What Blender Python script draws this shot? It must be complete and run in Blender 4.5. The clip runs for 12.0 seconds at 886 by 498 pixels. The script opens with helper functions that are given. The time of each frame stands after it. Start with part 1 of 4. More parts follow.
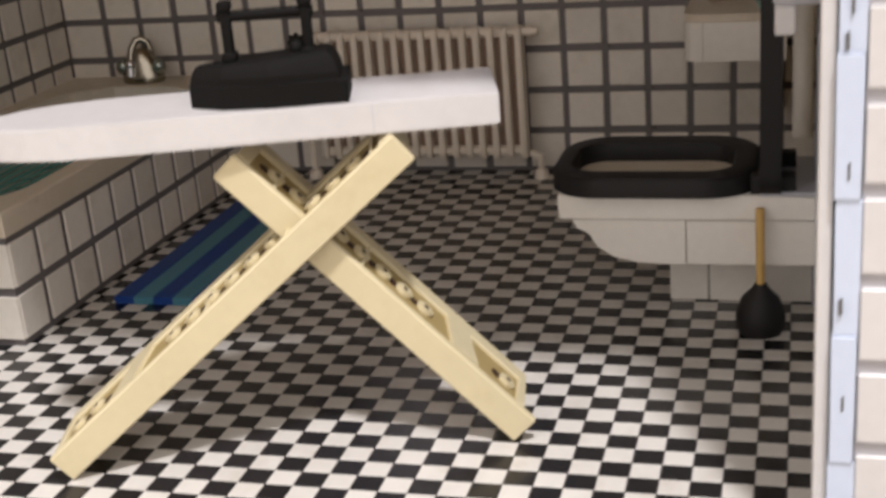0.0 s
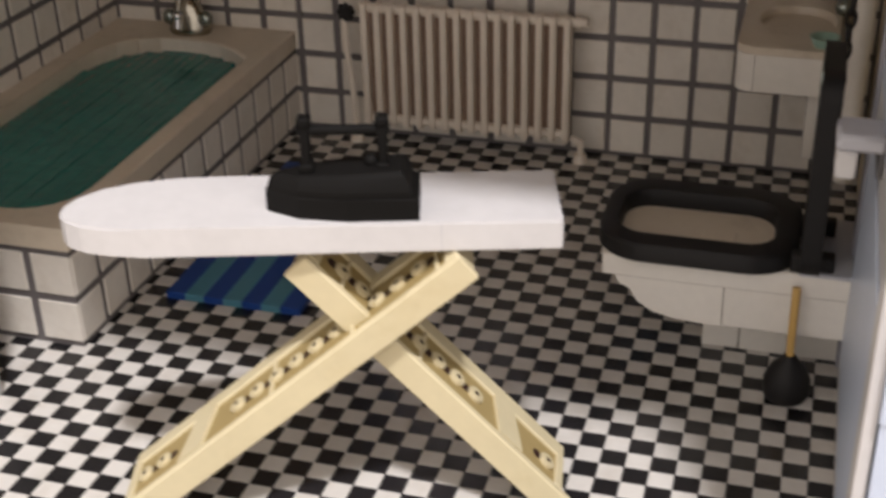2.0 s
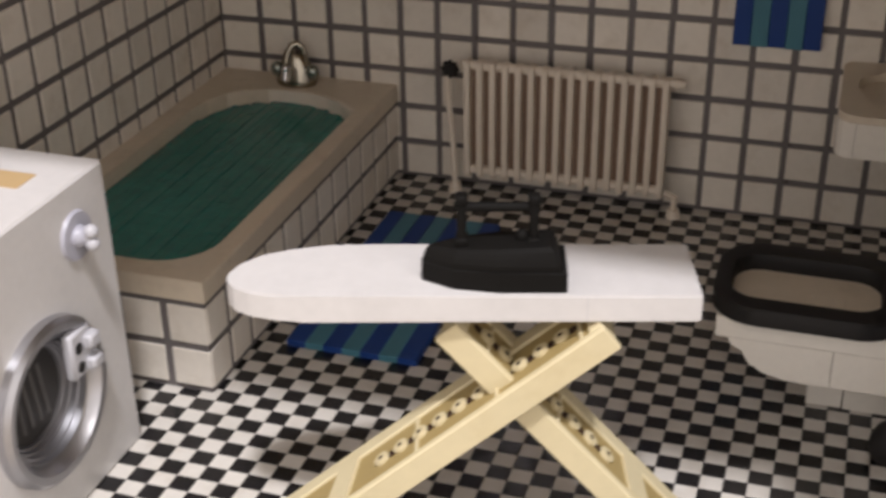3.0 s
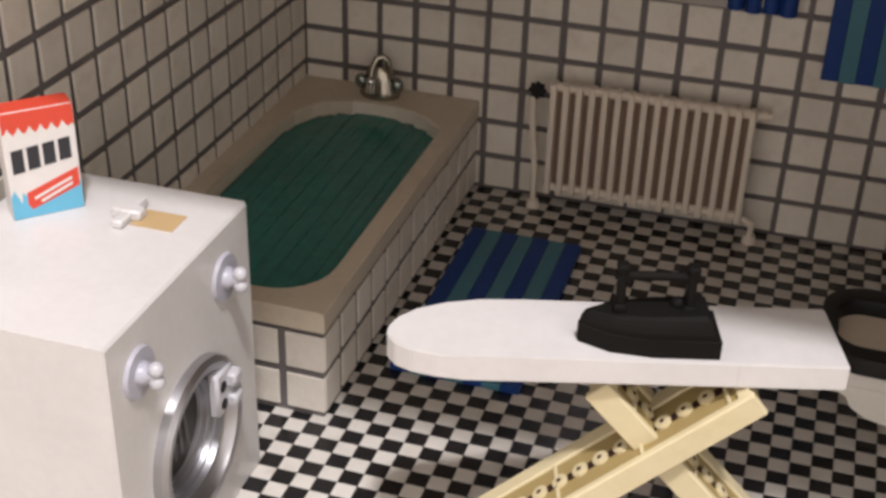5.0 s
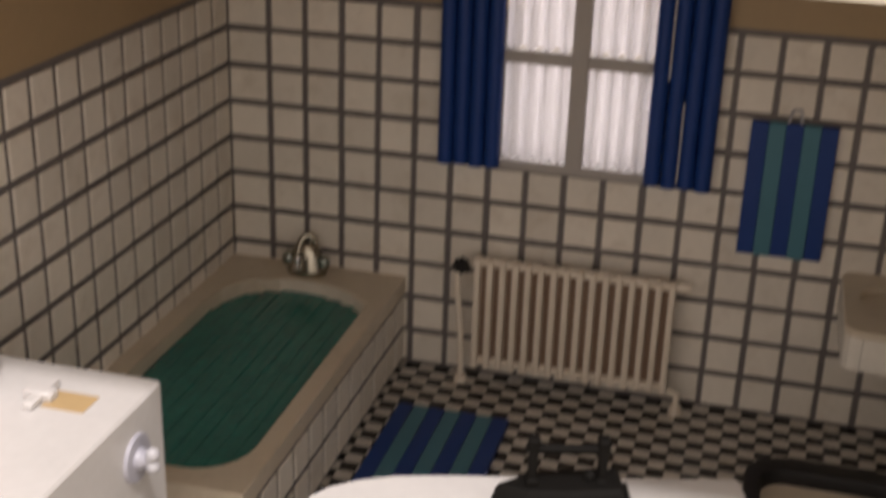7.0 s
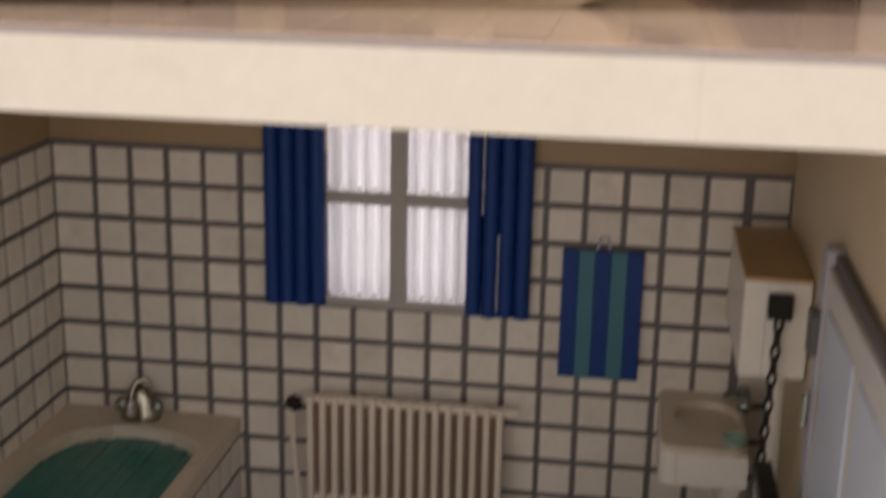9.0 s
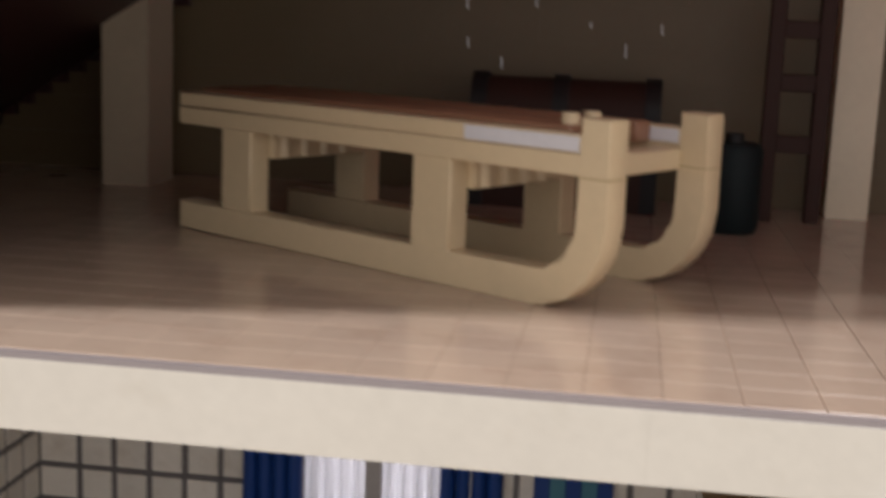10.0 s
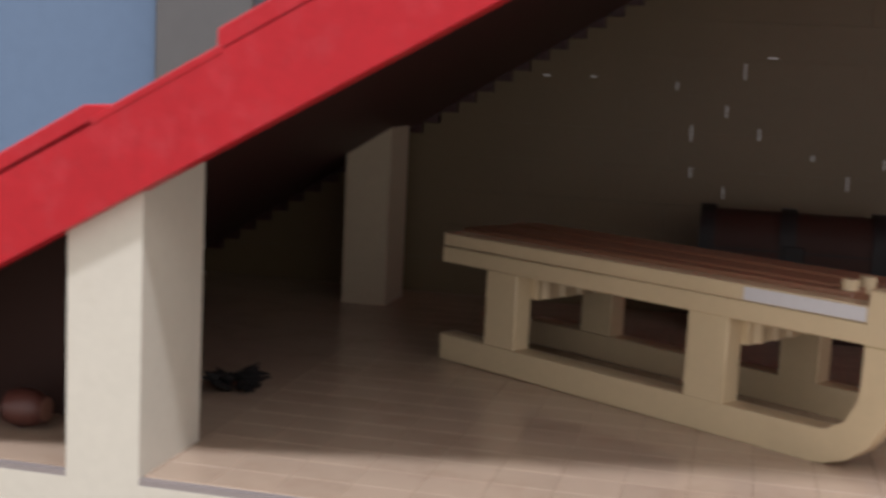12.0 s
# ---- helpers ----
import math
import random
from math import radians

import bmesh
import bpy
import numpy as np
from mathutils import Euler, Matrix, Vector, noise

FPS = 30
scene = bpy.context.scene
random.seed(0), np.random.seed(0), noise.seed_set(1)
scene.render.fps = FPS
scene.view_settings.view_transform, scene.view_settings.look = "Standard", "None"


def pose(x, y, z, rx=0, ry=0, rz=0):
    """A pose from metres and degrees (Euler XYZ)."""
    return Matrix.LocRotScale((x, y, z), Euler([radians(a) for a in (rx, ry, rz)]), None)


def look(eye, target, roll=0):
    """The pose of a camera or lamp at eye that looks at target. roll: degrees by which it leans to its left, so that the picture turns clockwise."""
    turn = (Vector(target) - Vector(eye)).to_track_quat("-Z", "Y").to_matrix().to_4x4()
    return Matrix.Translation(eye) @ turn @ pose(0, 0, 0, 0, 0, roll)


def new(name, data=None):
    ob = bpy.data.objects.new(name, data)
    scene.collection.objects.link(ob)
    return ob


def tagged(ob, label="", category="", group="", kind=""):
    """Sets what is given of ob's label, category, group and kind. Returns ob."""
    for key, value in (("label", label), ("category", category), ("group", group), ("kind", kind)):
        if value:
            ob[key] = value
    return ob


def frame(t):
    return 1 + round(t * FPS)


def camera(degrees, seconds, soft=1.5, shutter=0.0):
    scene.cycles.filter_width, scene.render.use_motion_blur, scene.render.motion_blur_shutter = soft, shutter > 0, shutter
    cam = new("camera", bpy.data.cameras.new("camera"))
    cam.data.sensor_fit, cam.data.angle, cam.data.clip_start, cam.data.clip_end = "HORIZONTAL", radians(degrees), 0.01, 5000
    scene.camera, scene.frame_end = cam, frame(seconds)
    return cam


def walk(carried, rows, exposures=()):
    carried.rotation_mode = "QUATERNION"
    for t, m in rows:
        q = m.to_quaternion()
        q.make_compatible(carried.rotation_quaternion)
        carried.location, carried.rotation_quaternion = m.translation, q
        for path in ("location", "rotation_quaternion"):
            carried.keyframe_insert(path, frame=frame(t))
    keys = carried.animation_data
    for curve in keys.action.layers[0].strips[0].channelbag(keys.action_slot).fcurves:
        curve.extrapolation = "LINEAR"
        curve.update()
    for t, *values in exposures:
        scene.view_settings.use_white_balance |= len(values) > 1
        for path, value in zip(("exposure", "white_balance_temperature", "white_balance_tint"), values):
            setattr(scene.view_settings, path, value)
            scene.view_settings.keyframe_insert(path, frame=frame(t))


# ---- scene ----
cam = camera(38.00, 12.0, soft=3.0, shutter=0.8)
PATH = [
    (0, (0.35205, -0.57549, 0.17161), (0.24638, -0.21361, 0.03792), -4.74),
    (0.5, (0.35580, -0.57748, 0.20765), (0.25518, -0.22293, 0.05219), -4.56),
    (1, (0.35002, -0.57029, 0.23194), (0.24347, -0.22458, 0.06127), -3.09),
    (1.5, (0.34344, -0.55650, 0.24590), (0.23478, -0.21777, 0.06300), -2.52),
    (2, (0.33510, -0.56048, 0.25639), (0.23368, -0.22441, 0.06462), -1.36),
    (2.5, (0.31823, -0.56708, 0.27208), (0.21068, -0.23100, 0.08371), -1.44),
    (3, (0.30624, -0.58241, 0.28048), (0.19636, -0.24607, 0.09392), -0.85),
    (3.5, (0.28912, -0.59469, 0.28054), (0.17965, -0.26306, 0.08552), 0.05),
    (3.7, (0.28382, -0.60052, 0.28508), (0.17179, -0.26912, 0.09112), 0.42),
    (5.3, (0.24775, -0.59391, 0.31628), (0.15243, -0.26137, 0.11545), 1.90),
    (5.5, (0.24798, -0.59480, 0.31355), (0.15058, -0.25704, 0.12270), 1.85),
    (6, (0.25798, -0.59663, 0.31680), (0.15589, -0.25714, 0.13152), 1.59),
    (6.5, (0.25974, -0.59136, 0.32238), (0.16072, -0.25044, 0.13809), 1.38),
    (7, (0.26200, -0.59400, 0.31720), (0.17134, -0.23400, 0.16550), 1.95),
    (7.2, (0.26360, -0.59960, 0.31500), (0.17480, -0.23525, 0.17441), 1.95),
    (8.8, (0.28077, -0.61071, 0.31474), (0.22624, -0.23106, 0.20119), 1.44),
    (9, (0.28913, -0.60490, 0.32206), (0.23232, -0.22451, 0.21217), 1.14),
    (9.5, (0.30004, -0.59754, 0.35295), (0.24665, -0.21210, 0.26026), 1.70),
    (10, (0.29398, -0.61248, 0.37545), (0.23882, -0.22281, 0.30393), 2.33),
    (10.5, (0.23949, -0.63624, 0.39368), (0.16319, -0.25015, 0.32218), 2.56),
    (11, (0.22827, -0.63857, 0.39694), (0.12832, -0.25707, 0.33014), 2.14),
    (11.5, (0.23062, -0.64722, 0.41058), (0.12898, -0.26426, 0.35568), 2.60),
    (12, (0.23856, -0.64587, 0.40853), (0.14890, -0.25989, 0.35392), 2.81),
]
walk(cam, [(t, look(eye, target, roll)) for t, eye, target, roll in PATH], [(0.0, 0.1, 6450, 13), (5.5, 0.0, 6600, 14), (7.2, -0.04, 7000, 15), (9.0, 0.05, 6500, 14), (9.6, -0.1, 6200, 13), (12.0, -0.15, 5950, 11)])

# ---- light ----
world = bpy.data.worlds.new("hall")
scene.world = world
world.use_nodes = True
world.node_tree.nodes["Background"].inputs[0].default_value = (1.0, 0.925, 0.85, 1)
world.node_tree.nodes["Background"].inputs[1].default_value = 1.17
spot = bpy.data.lights.new("ceiling_spot", "SUN")
spot.energy, spot.angle, spot.color = 3.1, radians(5), (0.99, 0.975, 0.985)
sun = new("ceiling_spot", spot)
sun.matrix_world = look((0.2, -0.4, 1.0), (0.0, 0.0, 0.0))
scene.view_settings.exposure = 0.0
# added fill light from the east; no lamp is seen there
lamp = bpy.data.lights.new("east_fill_light", "AREA")
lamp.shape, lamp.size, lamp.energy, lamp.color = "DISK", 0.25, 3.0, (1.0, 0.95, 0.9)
new("east_fill_light", lamp).matrix_world = look((1.45, -0.85, 1.5), (0.15, -0.25, 0.25))
# daylight in the opening of the small window
pane = bpy.data.lights.new("window_daylight", "AREA")
pane.shape, pane.size, pane.size_y, pane.energy, pane.color = "RECTANGLE", 0.07, 0.104, 0.045, (1.0, 0.97, 0.97)
new("window_daylight", pane).matrix_world = look((0.1755, 0.011, 0.1715), (0.1755, -0.3, 0.1715))


# ---- materials ----
def mat(name, colour, rough=0.4, metal=0.0, grain=0.06, scale=300.0, bump=0.1, spec=0.5, random_value=0.0, stain=0.08):
    m = bpy.data.materials.new(name)
    m.use_nodes = True
    nt = m.node_tree
    b = nt.nodes["Principled BSDF"]
    tc = nt.nodes.new("ShaderNodeNewGeometry")
    n1 = nt.nodes.new("ShaderNodeTexNoise")
    n1.inputs["Scale"].default_value, n1.inputs["Detail"].default_value = scale, 6
    n2 = nt.nodes.new("ShaderNodeTexNoise")
    n2.inputs["Scale"].default_value, n2.inputs["Detail"].default_value = scale / 9, 3
    nt.links.new(tc.outputs["Position"], n1.inputs["Vector"])
    nt.links.new(tc.outputs["Position"], n2.inputs["Vector"])
    hsv = nt.nodes.new("ShaderNodeHueSaturation")
    hsv.inputs["Color"].default_value = (*colour, 1)
    add = nt.nodes.new("ShaderNodeMath")
    add.operation = "MULTIPLY_ADD"
    nt.links.new(n1.outputs["Fac"], add.inputs[0])
    add.inputs[1].default_value, add.inputs[2].default_value = 2 * grain, 1 - grain - stain
    add2 = nt.nodes.new("ShaderNodeMath")
    add2.operation = "MULTIPLY_ADD"
    nt.links.new(n2.outputs["Fac"], add2.inputs[0])
    add2.inputs[1].default_value = 2 * stain
    nt.links.new(add.outputs[0], add2.inputs[2])
    last = add2
    if random_value:
        oi = nt.nodes.new("ShaderNodeObjectInfo")
        r = nt.nodes.new("ShaderNodeMath")
        r.operation = "MULTIPLY_ADD"
        nt.links.new(oi.outputs["Random"], r.inputs[0])
        r.inputs[1].default_value = random_value
        nt.links.new(add2.outputs[0], r.inputs[2])
        last = r
    nt.links.new(last.outputs[0], hsv.inputs["Value"])
    nt.links.new(hsv.outputs[0], b.inputs["Base Color"])
    b.inputs["Roughness"].default_value, b.inputs["Metallic"].default_value = rough, metal
    b.inputs["Specular IOR Level"].default_value = spec
    if bump:
        bp = nt.nodes.new("ShaderNodeBump")
        bp.inputs["Strength"].default_value, bp.inputs["Distance"].default_value = bump, 0.0006
        nt.links.new(n1.outputs["Fac"], bp.inputs["Height"])
        nt.links.new(bp.outputs[0], b.inputs["Normal"])
    return m


M = dict(
    white=mat("white_plastic", (0.58, 0.565, 0.56), 0.28),
    tile=mat("white_wall_tile", (0.82, 0.765, 0.685), 0.45, spec=0.3, random_value=-0.14, stain=0.1),
    grout=mat("grey_grout", (0.155, 0.14, 0.14), 0.6),
    check_w=mat("white_floor_piece", (0.60, 0.57, 0.525), 0.3, random_value=-0.1),
    check_b=mat("black_floor_piece", (0.012, 0.011, 0.012), 0.25, random_value=0.5),
    black=mat("black_plastic", (0.013, 0.012, 0.012), 0.55, spec=0.25, random_value=0.2),
    cream=mat("cream_plastic", (0.60, 0.52, 0.33), 0.35),
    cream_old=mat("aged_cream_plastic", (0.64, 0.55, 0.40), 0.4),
    # darker cream for the shade in leg channels, also for sled joints
    dark_cream=mat("recess_shade_and_joint", (0.33, 0.245, 0.10), 0.6),
    beam=mat("cream_beam", (0.555, 0.515, 0.435), 0.35, stain=0.05),
    tan=mat("tan_tile", (0.42, 0.312, 0.228), 0.13, random_value=-0.06, stain=0.1, scale=120, bump=0.04),
    tub=mat("beige_tub", (0.63, 0.55, 0.44), 0.3),
    radiator=mat("radiator_white", (0.76, 0.68, 0.58), 0.4),
    rad_back=mat("radiator_brown", (0.24, 0.16, 0.115), 0.6),
    blue=mat("navy_plastic", (0.011, 0.046, 0.21), 0.45, spec=0.25),
    teal=mat("teal_plastic", (0.062, 0.19, 0.255), 0.45, spec=0.3),
    red=mat("red_plastic", (0.40, 0.010, 0.017), 0.36, grain=0.14, bump=0.25, stain=0.12, spec=0.3),
    chrome=mat("chrome", (0.75, 0.76, 0.78), 0.12, 1.0, bump=0),
    grey=mat("light_grey_plastic", (0.45, 0.45, 0.48), 0.35),
    lilac=mat("pale_blue_plastic", (0.52, 0.585, 0.71), 0.3),
    beige_pale=mat("cream_wall", (0.62, 0.52, 0.36), 0.45),
    lilac_grey=mat("pale_grey_plastic", (0.40, 0.40, 0.46), 0.35),
    dark_grey=mat("dark_grey_plastic", (0.10, 0.095, 0.095), 0.45),
    chrome_dark=mat("tinted_chrome", (0.30, 0.33, 0.30), 0.25, 0.8, bump=0),
    tap_chrome=mat("dulled_chrome", (0.36, 0.33, 0.27), 0.2, 1.0, bump=0),
    mint=mat("mint_plastic", (0.30, 0.45, 0.38), 0.3),
    tan_lid=mat("tan_cover", (0.47, 0.33, 0.17), 0.45),
    drum=mat("drum_dark", (0.022, 0.02, 0.02), 0.5),
    grey_light=mat("pale_grey_sheen", (0.62, 0.61, 0.63), 0.35),
    paper=mat("printed_carton", (0.66, 0.63, 0.61), 0.5),
    edge_grey=mat("grey_floor_edge", (0.25, 0.215, 0.205), 0.4),
    grout_light=mat("light_grey_joint", (0.40, 0.39, 0.41), 0.5),
    side_cream=mat("yellow_cream_front", (0.60, 0.50, 0.32), 0.4),
    cream_sled=mat("sled_cream", (0.60, 0.475, 0.295), 0.35),
    dark_green=mat("dark_green_plastic", (0.006, 0.011, 0.012), 0.6, spec=0.2),
    clay=mat("red_brown_clay", (0.09, 0.03, 0.022), 0.45),
    clay_pale=mat("pale_clay", (0.22, 0.11, 0.08), 0.5),
    check_w_far=mat("white_floor_pieces", (0.59, 0.56, 0.515), 0.3, stain=0.12),
    check_b_far=mat("black_floor_pieces", (0.013, 0.012, 0.013), 0.25, stain=0.2),
    beige=mat("beige_wall", (0.38, 0.27, 0.15), 0.5),
    # shade below the red roof, put into a near-black red
    lining=mat("dark_roof_underside_shade", (0.035, 0.008, 0.008), 0.5),
    dirt=mat("dark_grime", (0.07, 0.05, 0.04), 0.7),
    porcelain=mat("white_sanitary", (0.78, 0.74, 0.675), 0.25),
    # cream darkened for the dimmer light deep in the attic
    cream_in_shade=mat("shaded_cream_plastic", (0.42, 0.345, 0.245), 0.3),
    iron=mat("blackened_iron", (0.006, 0.0055, 0.005), 0.7, spec=0.12, bump=0.3),
    steel=mat("dull_steel", (0.50, 0.50, 0.53), 0.34, 1.0, bump=0.03),
    attic=mat("attic_wall", (0.128, 0.092, 0.050), 0.42, spec=0.28),
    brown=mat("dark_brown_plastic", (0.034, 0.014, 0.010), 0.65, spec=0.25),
    wood=mat("brown_slat", (0.26, 0.13, 0.075), 0.4, scale=200),
    yellow=mat("wooden_stick", (0.55, 0.34, 0.10), 0.5),
    hall_blue=mat("hall_blue_wall", (0.13, 0.185, 0.28), 0.8),
    hall_white=mat("hall_white_wall", (0.75, 0.78, 0.80), 0.8),
    hall_floor=mat("hall_table", (0.35, 0.30, 0.24), 0.6),
    print_red=mat("printed_red", (0.62, 0.06, 0.03), 0.5),
    print_blue=mat("printed_light_blue", (0.12, 0.42, 0.60), 0.5),
    print_black=mat("printed_black", (0.02, 0.02, 0.025), 0.5),
    frame=mat("window_grey", (0.42, 0.39, 0.37), 0.5),
)
water = mat("green_water", (0.014, 0.168, 0.152), 0.16, grain=0.3, scale=160, bump=0.35, stain=0.3)
M["water"] = water
wt = water.node_tree
wv = wt.nodes.new("ShaderNodeTexWave")
wv.bands_direction = "X"
wv.inputs["Scale"].default_value, wv.inputs["Distortion"].default_value = 62.0, 1.2
bw = wt.nodes.new("ShaderNodeBump")
bw.inputs["Strength"].default_value, bw.inputs["Distance"].default_value = 0.3, 0.0008
wt.links.new(wt.nodes["Geometry"].outputs["Position"], wv.inputs["Vector"])
wt.links.new(wv.outputs["Fac"], bw.inputs["Height"])
wt.links.new(wt.nodes["Bump"].outputs[0], bw.inputs["Normal"])
wt.links.new(bw.outputs[0], wt.nodes["Principled BSDF"].inputs["Normal"])
lace = mat("white_lace", (0.82, 0.81, 0.80), 0.5)
nt = lace.node_tree
tr = nt.nodes.new("ShaderNodeBsdfTranslucent")
tr.inputs[0].default_value = (0.9, 0.88, 0.9, 1)
mx = nt.nodes.new("ShaderNodeMixShader")
mx.inputs[0].default_value = 0.5
nt.links.new(nt.nodes["Principled BSDF"].outputs[0], mx.inputs[1])
nt.links.new(tr.outputs[0], mx.inputs[2])
nt.links.new(mx.outputs[0], nt.nodes["Material Output"].inputs[0])
M["lace"] = lace
rows = nt.nodes.new("ShaderNodeTexVoronoi")
rows.inputs["Scale"].default_value = 520.0
nt.links.new(nt.nodes["Geometry"].outputs["Position"], rows.inputs["Vector"])
weave = nt.nodes.new("ShaderNodeMapRange")
weave.inputs["From Min"].default_value, weave.inputs["From Max"].default_value = 0.25, 0.6
weave.inputs["To Min"].default_value, weave.inputs["To Max"].default_value = 0.42, 0.62
nt.links.new(rows.outputs["Distance"], weave.inputs["Value"])
nt.links.new(weave.outputs[0], mx.inputs[0])


def scuffed(m, colour, scale, low, high, amount):
    """Lays worn or dirty patches of another colour over a material."""
    nt = m.node_tree
    b = nt.nodes["Principled BSDF"]
    clean = b.inputs["Base Color"].links[0].from_socket
    n = nt.nodes.new("ShaderNodeTexNoise")
    n.inputs["Scale"].default_value, n.inputs["Detail"].default_value, n.inputs["Roughness"].default_value = scale, 8, 0.65
    nt.links.new(nt.nodes["Geometry"].outputs["Position"], n.inputs["Vector"])
    ramp = nt.nodes.new("ShaderNodeMapRange")
    ramp.inputs["From Min"].default_value, ramp.inputs["From Max"].default_value, ramp.inputs["To Max"].default_value = low, high, amount
    nt.links.new(n.outputs["Fac"], ramp.inputs["Value"])
    mix = nt.nodes.new("ShaderNodeMix")
    mix.data_type = "RGBA"
    for socket in mix.inputs:
        if socket.type == "RGBA" and socket.name == "B":
            socket.default_value = (*colour, 1)
    nt.links.new(ramp.outputs[0], mix.inputs[0])
    a = [q for q in mix.inputs if q.type == "RGBA" and q.name == "A"][0]
    nt.links.new(clean, a)
    nt.links.new([q for q in mix.outputs if q.type == "RGBA"][0], b.inputs["Base Color"])


scuffed(M["red"], (0.5, 0.1, 0.12), 110, 0.5, 0.8, 0.2)
scuffed(M["tile"], (0.48, 0.40, 0.30), 60, 0.52, 0.8, 0.5)
scuffed(M["check_w"], (0.36, 0.30, 0.23), 70, 0.52, 0.78, 0.5)
scuffed(M["check_w_far"], (0.36, 0.30, 0.23), 70, 0.52, 0.78, 0.5)
scuffed(M["beam"], (0.40, 0.34, 0.25), 40, 0.56, 0.8, 0.35)
scuffed(M["tub"], (0.30, 0.23, 0.16), 50, 0.52, 0.8, 0.5)
scuffed(M["cream"], (0.46, 0.36, 0.18), 60, 0.55, 0.8, 0.4)
scuffed(M["tan"], (0.24, 0.14, 0.09), 35, 0.5, 0.8, 0.5)
gap = bpy.data.materials.new("daylight_gap")
gap.use_nodes = True
gap.node_tree.nodes["Principled BSDF"].inputs["Emission Color"].default_value = (1, 0.95, 0.85, 1)
gap.node_tree.nodes["Principled BSDF"].inputs["Emission Strength"].default_value = 0.09
M["gap"] = gap

# ---- mesh helpers: all lengths in centimetres ----
U = 0.01


def box(bm, x0, x1, y0, y1, z0, z1, bevel=0.03):
    g = bmesh.ops.create_cube(bm, size=1.0)["verts"]
    for v in g:
        v.co = ((x0 + x1) / 2 + v.co.x * (x1 - x0), (y0 + y1) / 2 + v.co.y * (y1 - y0), (z0 + z1) / 2 + v.co.z * (z1 - z0))
    if bevel:
        e = list({e for v in g for e in v.link_edges})
        bmesh.ops.bevel(bm, geom=e, offset=bevel, segments=1, profile=0.5, affect="EDGES")
    return bm


def cyl(bm, a, b, r, r2=None, n=20):
    a, b = Vector(a), Vector(b)
    d = b - a
    m = Matrix.Translation((a + b) / 2) @ d.to_track_quat("Z", "Y").to_matrix().to_4x4()
    bmesh.ops.create_cone(bm, cap_ends=True, segments=n, radius1=r, radius2=r if r2 is None else r2, depth=d.length, matrix=m)
    return bm


def ball(bm, c, r, sz=1.0, n=16):
    m = Matrix.Translation(c) @ Matrix.Diagonal((1, 1, sz, 1))
    bmesh.ops.create_uvsphere(bm, u_segments=n, v_segments=n // 2 + 2, radius=r, matrix=m)
    return bm


def prism(bm, pts, axis, a, b):
    """A closed outline pushed from a to b along an axis."""
    def at(p, q, w):
        return {"x": (w, p, q), "y": (p, w, q), "z": (p, q, w)}[axis]
    lo = [bm.verts.new(at(p, q, a)) for p, q in pts]
    hi = [bm.verts.new(at(p, q, b)) for p, q in pts]
    n = len(pts)
    bm.faces.new(lo)
    bm.faces.new(hi[::-1])
    for k in range(n):
        bm.faces.new((lo[k], hi[k], hi[(k + 1) % n], lo[(k + 1) % n]))
    return bm


def loops(bm, rings, close=True):
    """Skins a row of rings of equal count."""
    vs = [[bm.verts.new(p) for p in r] for r in rings]
    n = len(vs[0])
    for a, b in zip(vs, vs[1:]):
        for k in range(n):
            bm.faces.new((a[k], a[(k + 1) % n], b[(k + 1) % n], b[k]))
    if close:
        bm.faces.new(vs[0][::-1])
        bm.faces.new(vs[-1])
    return bm


def rrect(x0, x1, y0, y1, r, n=6):
    out = []
    for cx, cy, a0 in ((x1 - r, y1 - r, 0), (x0 + r, y1 - r, 90), (x0 + r, y0 + r, 180), (x1 - r, y0 + r, 270)):
        for k in range(n + 1):
            a = radians(a0 + 90 * k / n)
            out.append((cx + r * math.cos(a), cy + r * math.sin(a)))
    return out


def mesh_of(name, bm, material, smooth=False):
    bmesh.ops.recalc_face_normals(bm, faces=bm.faces)
    bmesh.ops.scale(bm, vec=(U, U, U), verts=bm.verts)
    me = bpy.data.meshes.new(name)
    bm.to_mesh(me)
    bm.free()
    me.materials.append(M[material])
    if smooth:
        me.shade_smooth()
        me.set_sharp_from_angle(angle=radians(40))
    return me


def part(name, bm, material, parent=None, label="", smooth=True):
    ob = new(name, mesh_of(name, bm, material, smooth))
    if parent:
        ob.parent = parent
    if label:
        ob["label"] = label
    return ob


def thing(name, x, y, z, label, category, group="", turn=0.0):
    ob = new(name)
    ob.empty_display_size = 0.005
    ob.matrix_world = pose(x * U, y * U, z * U, 0, 0, turn)
    return tagged(ob, label, category, group)


def B():
    return bmesh.new()


def pieces(name, parent, me, places, turn=None):
    for p in places:
        ob = new(name, me)
        ob.parent = parent
        m = Matrix.Translation(Vector(p) * U)
        ob.matrix_basis = m @ turn if turn else m


def setting(name, bm, material, label, category):
    return tagged(part(name, bm, material, None, label), label, category, kind="structure")


P, PD = 1.92, 1.81
XR, YF, ZB, ZT = 36.4, -31.46, 26.64, 28.73
FX, FY, CELL, ROW = 0.69, -0.1, 0.8, 0.755

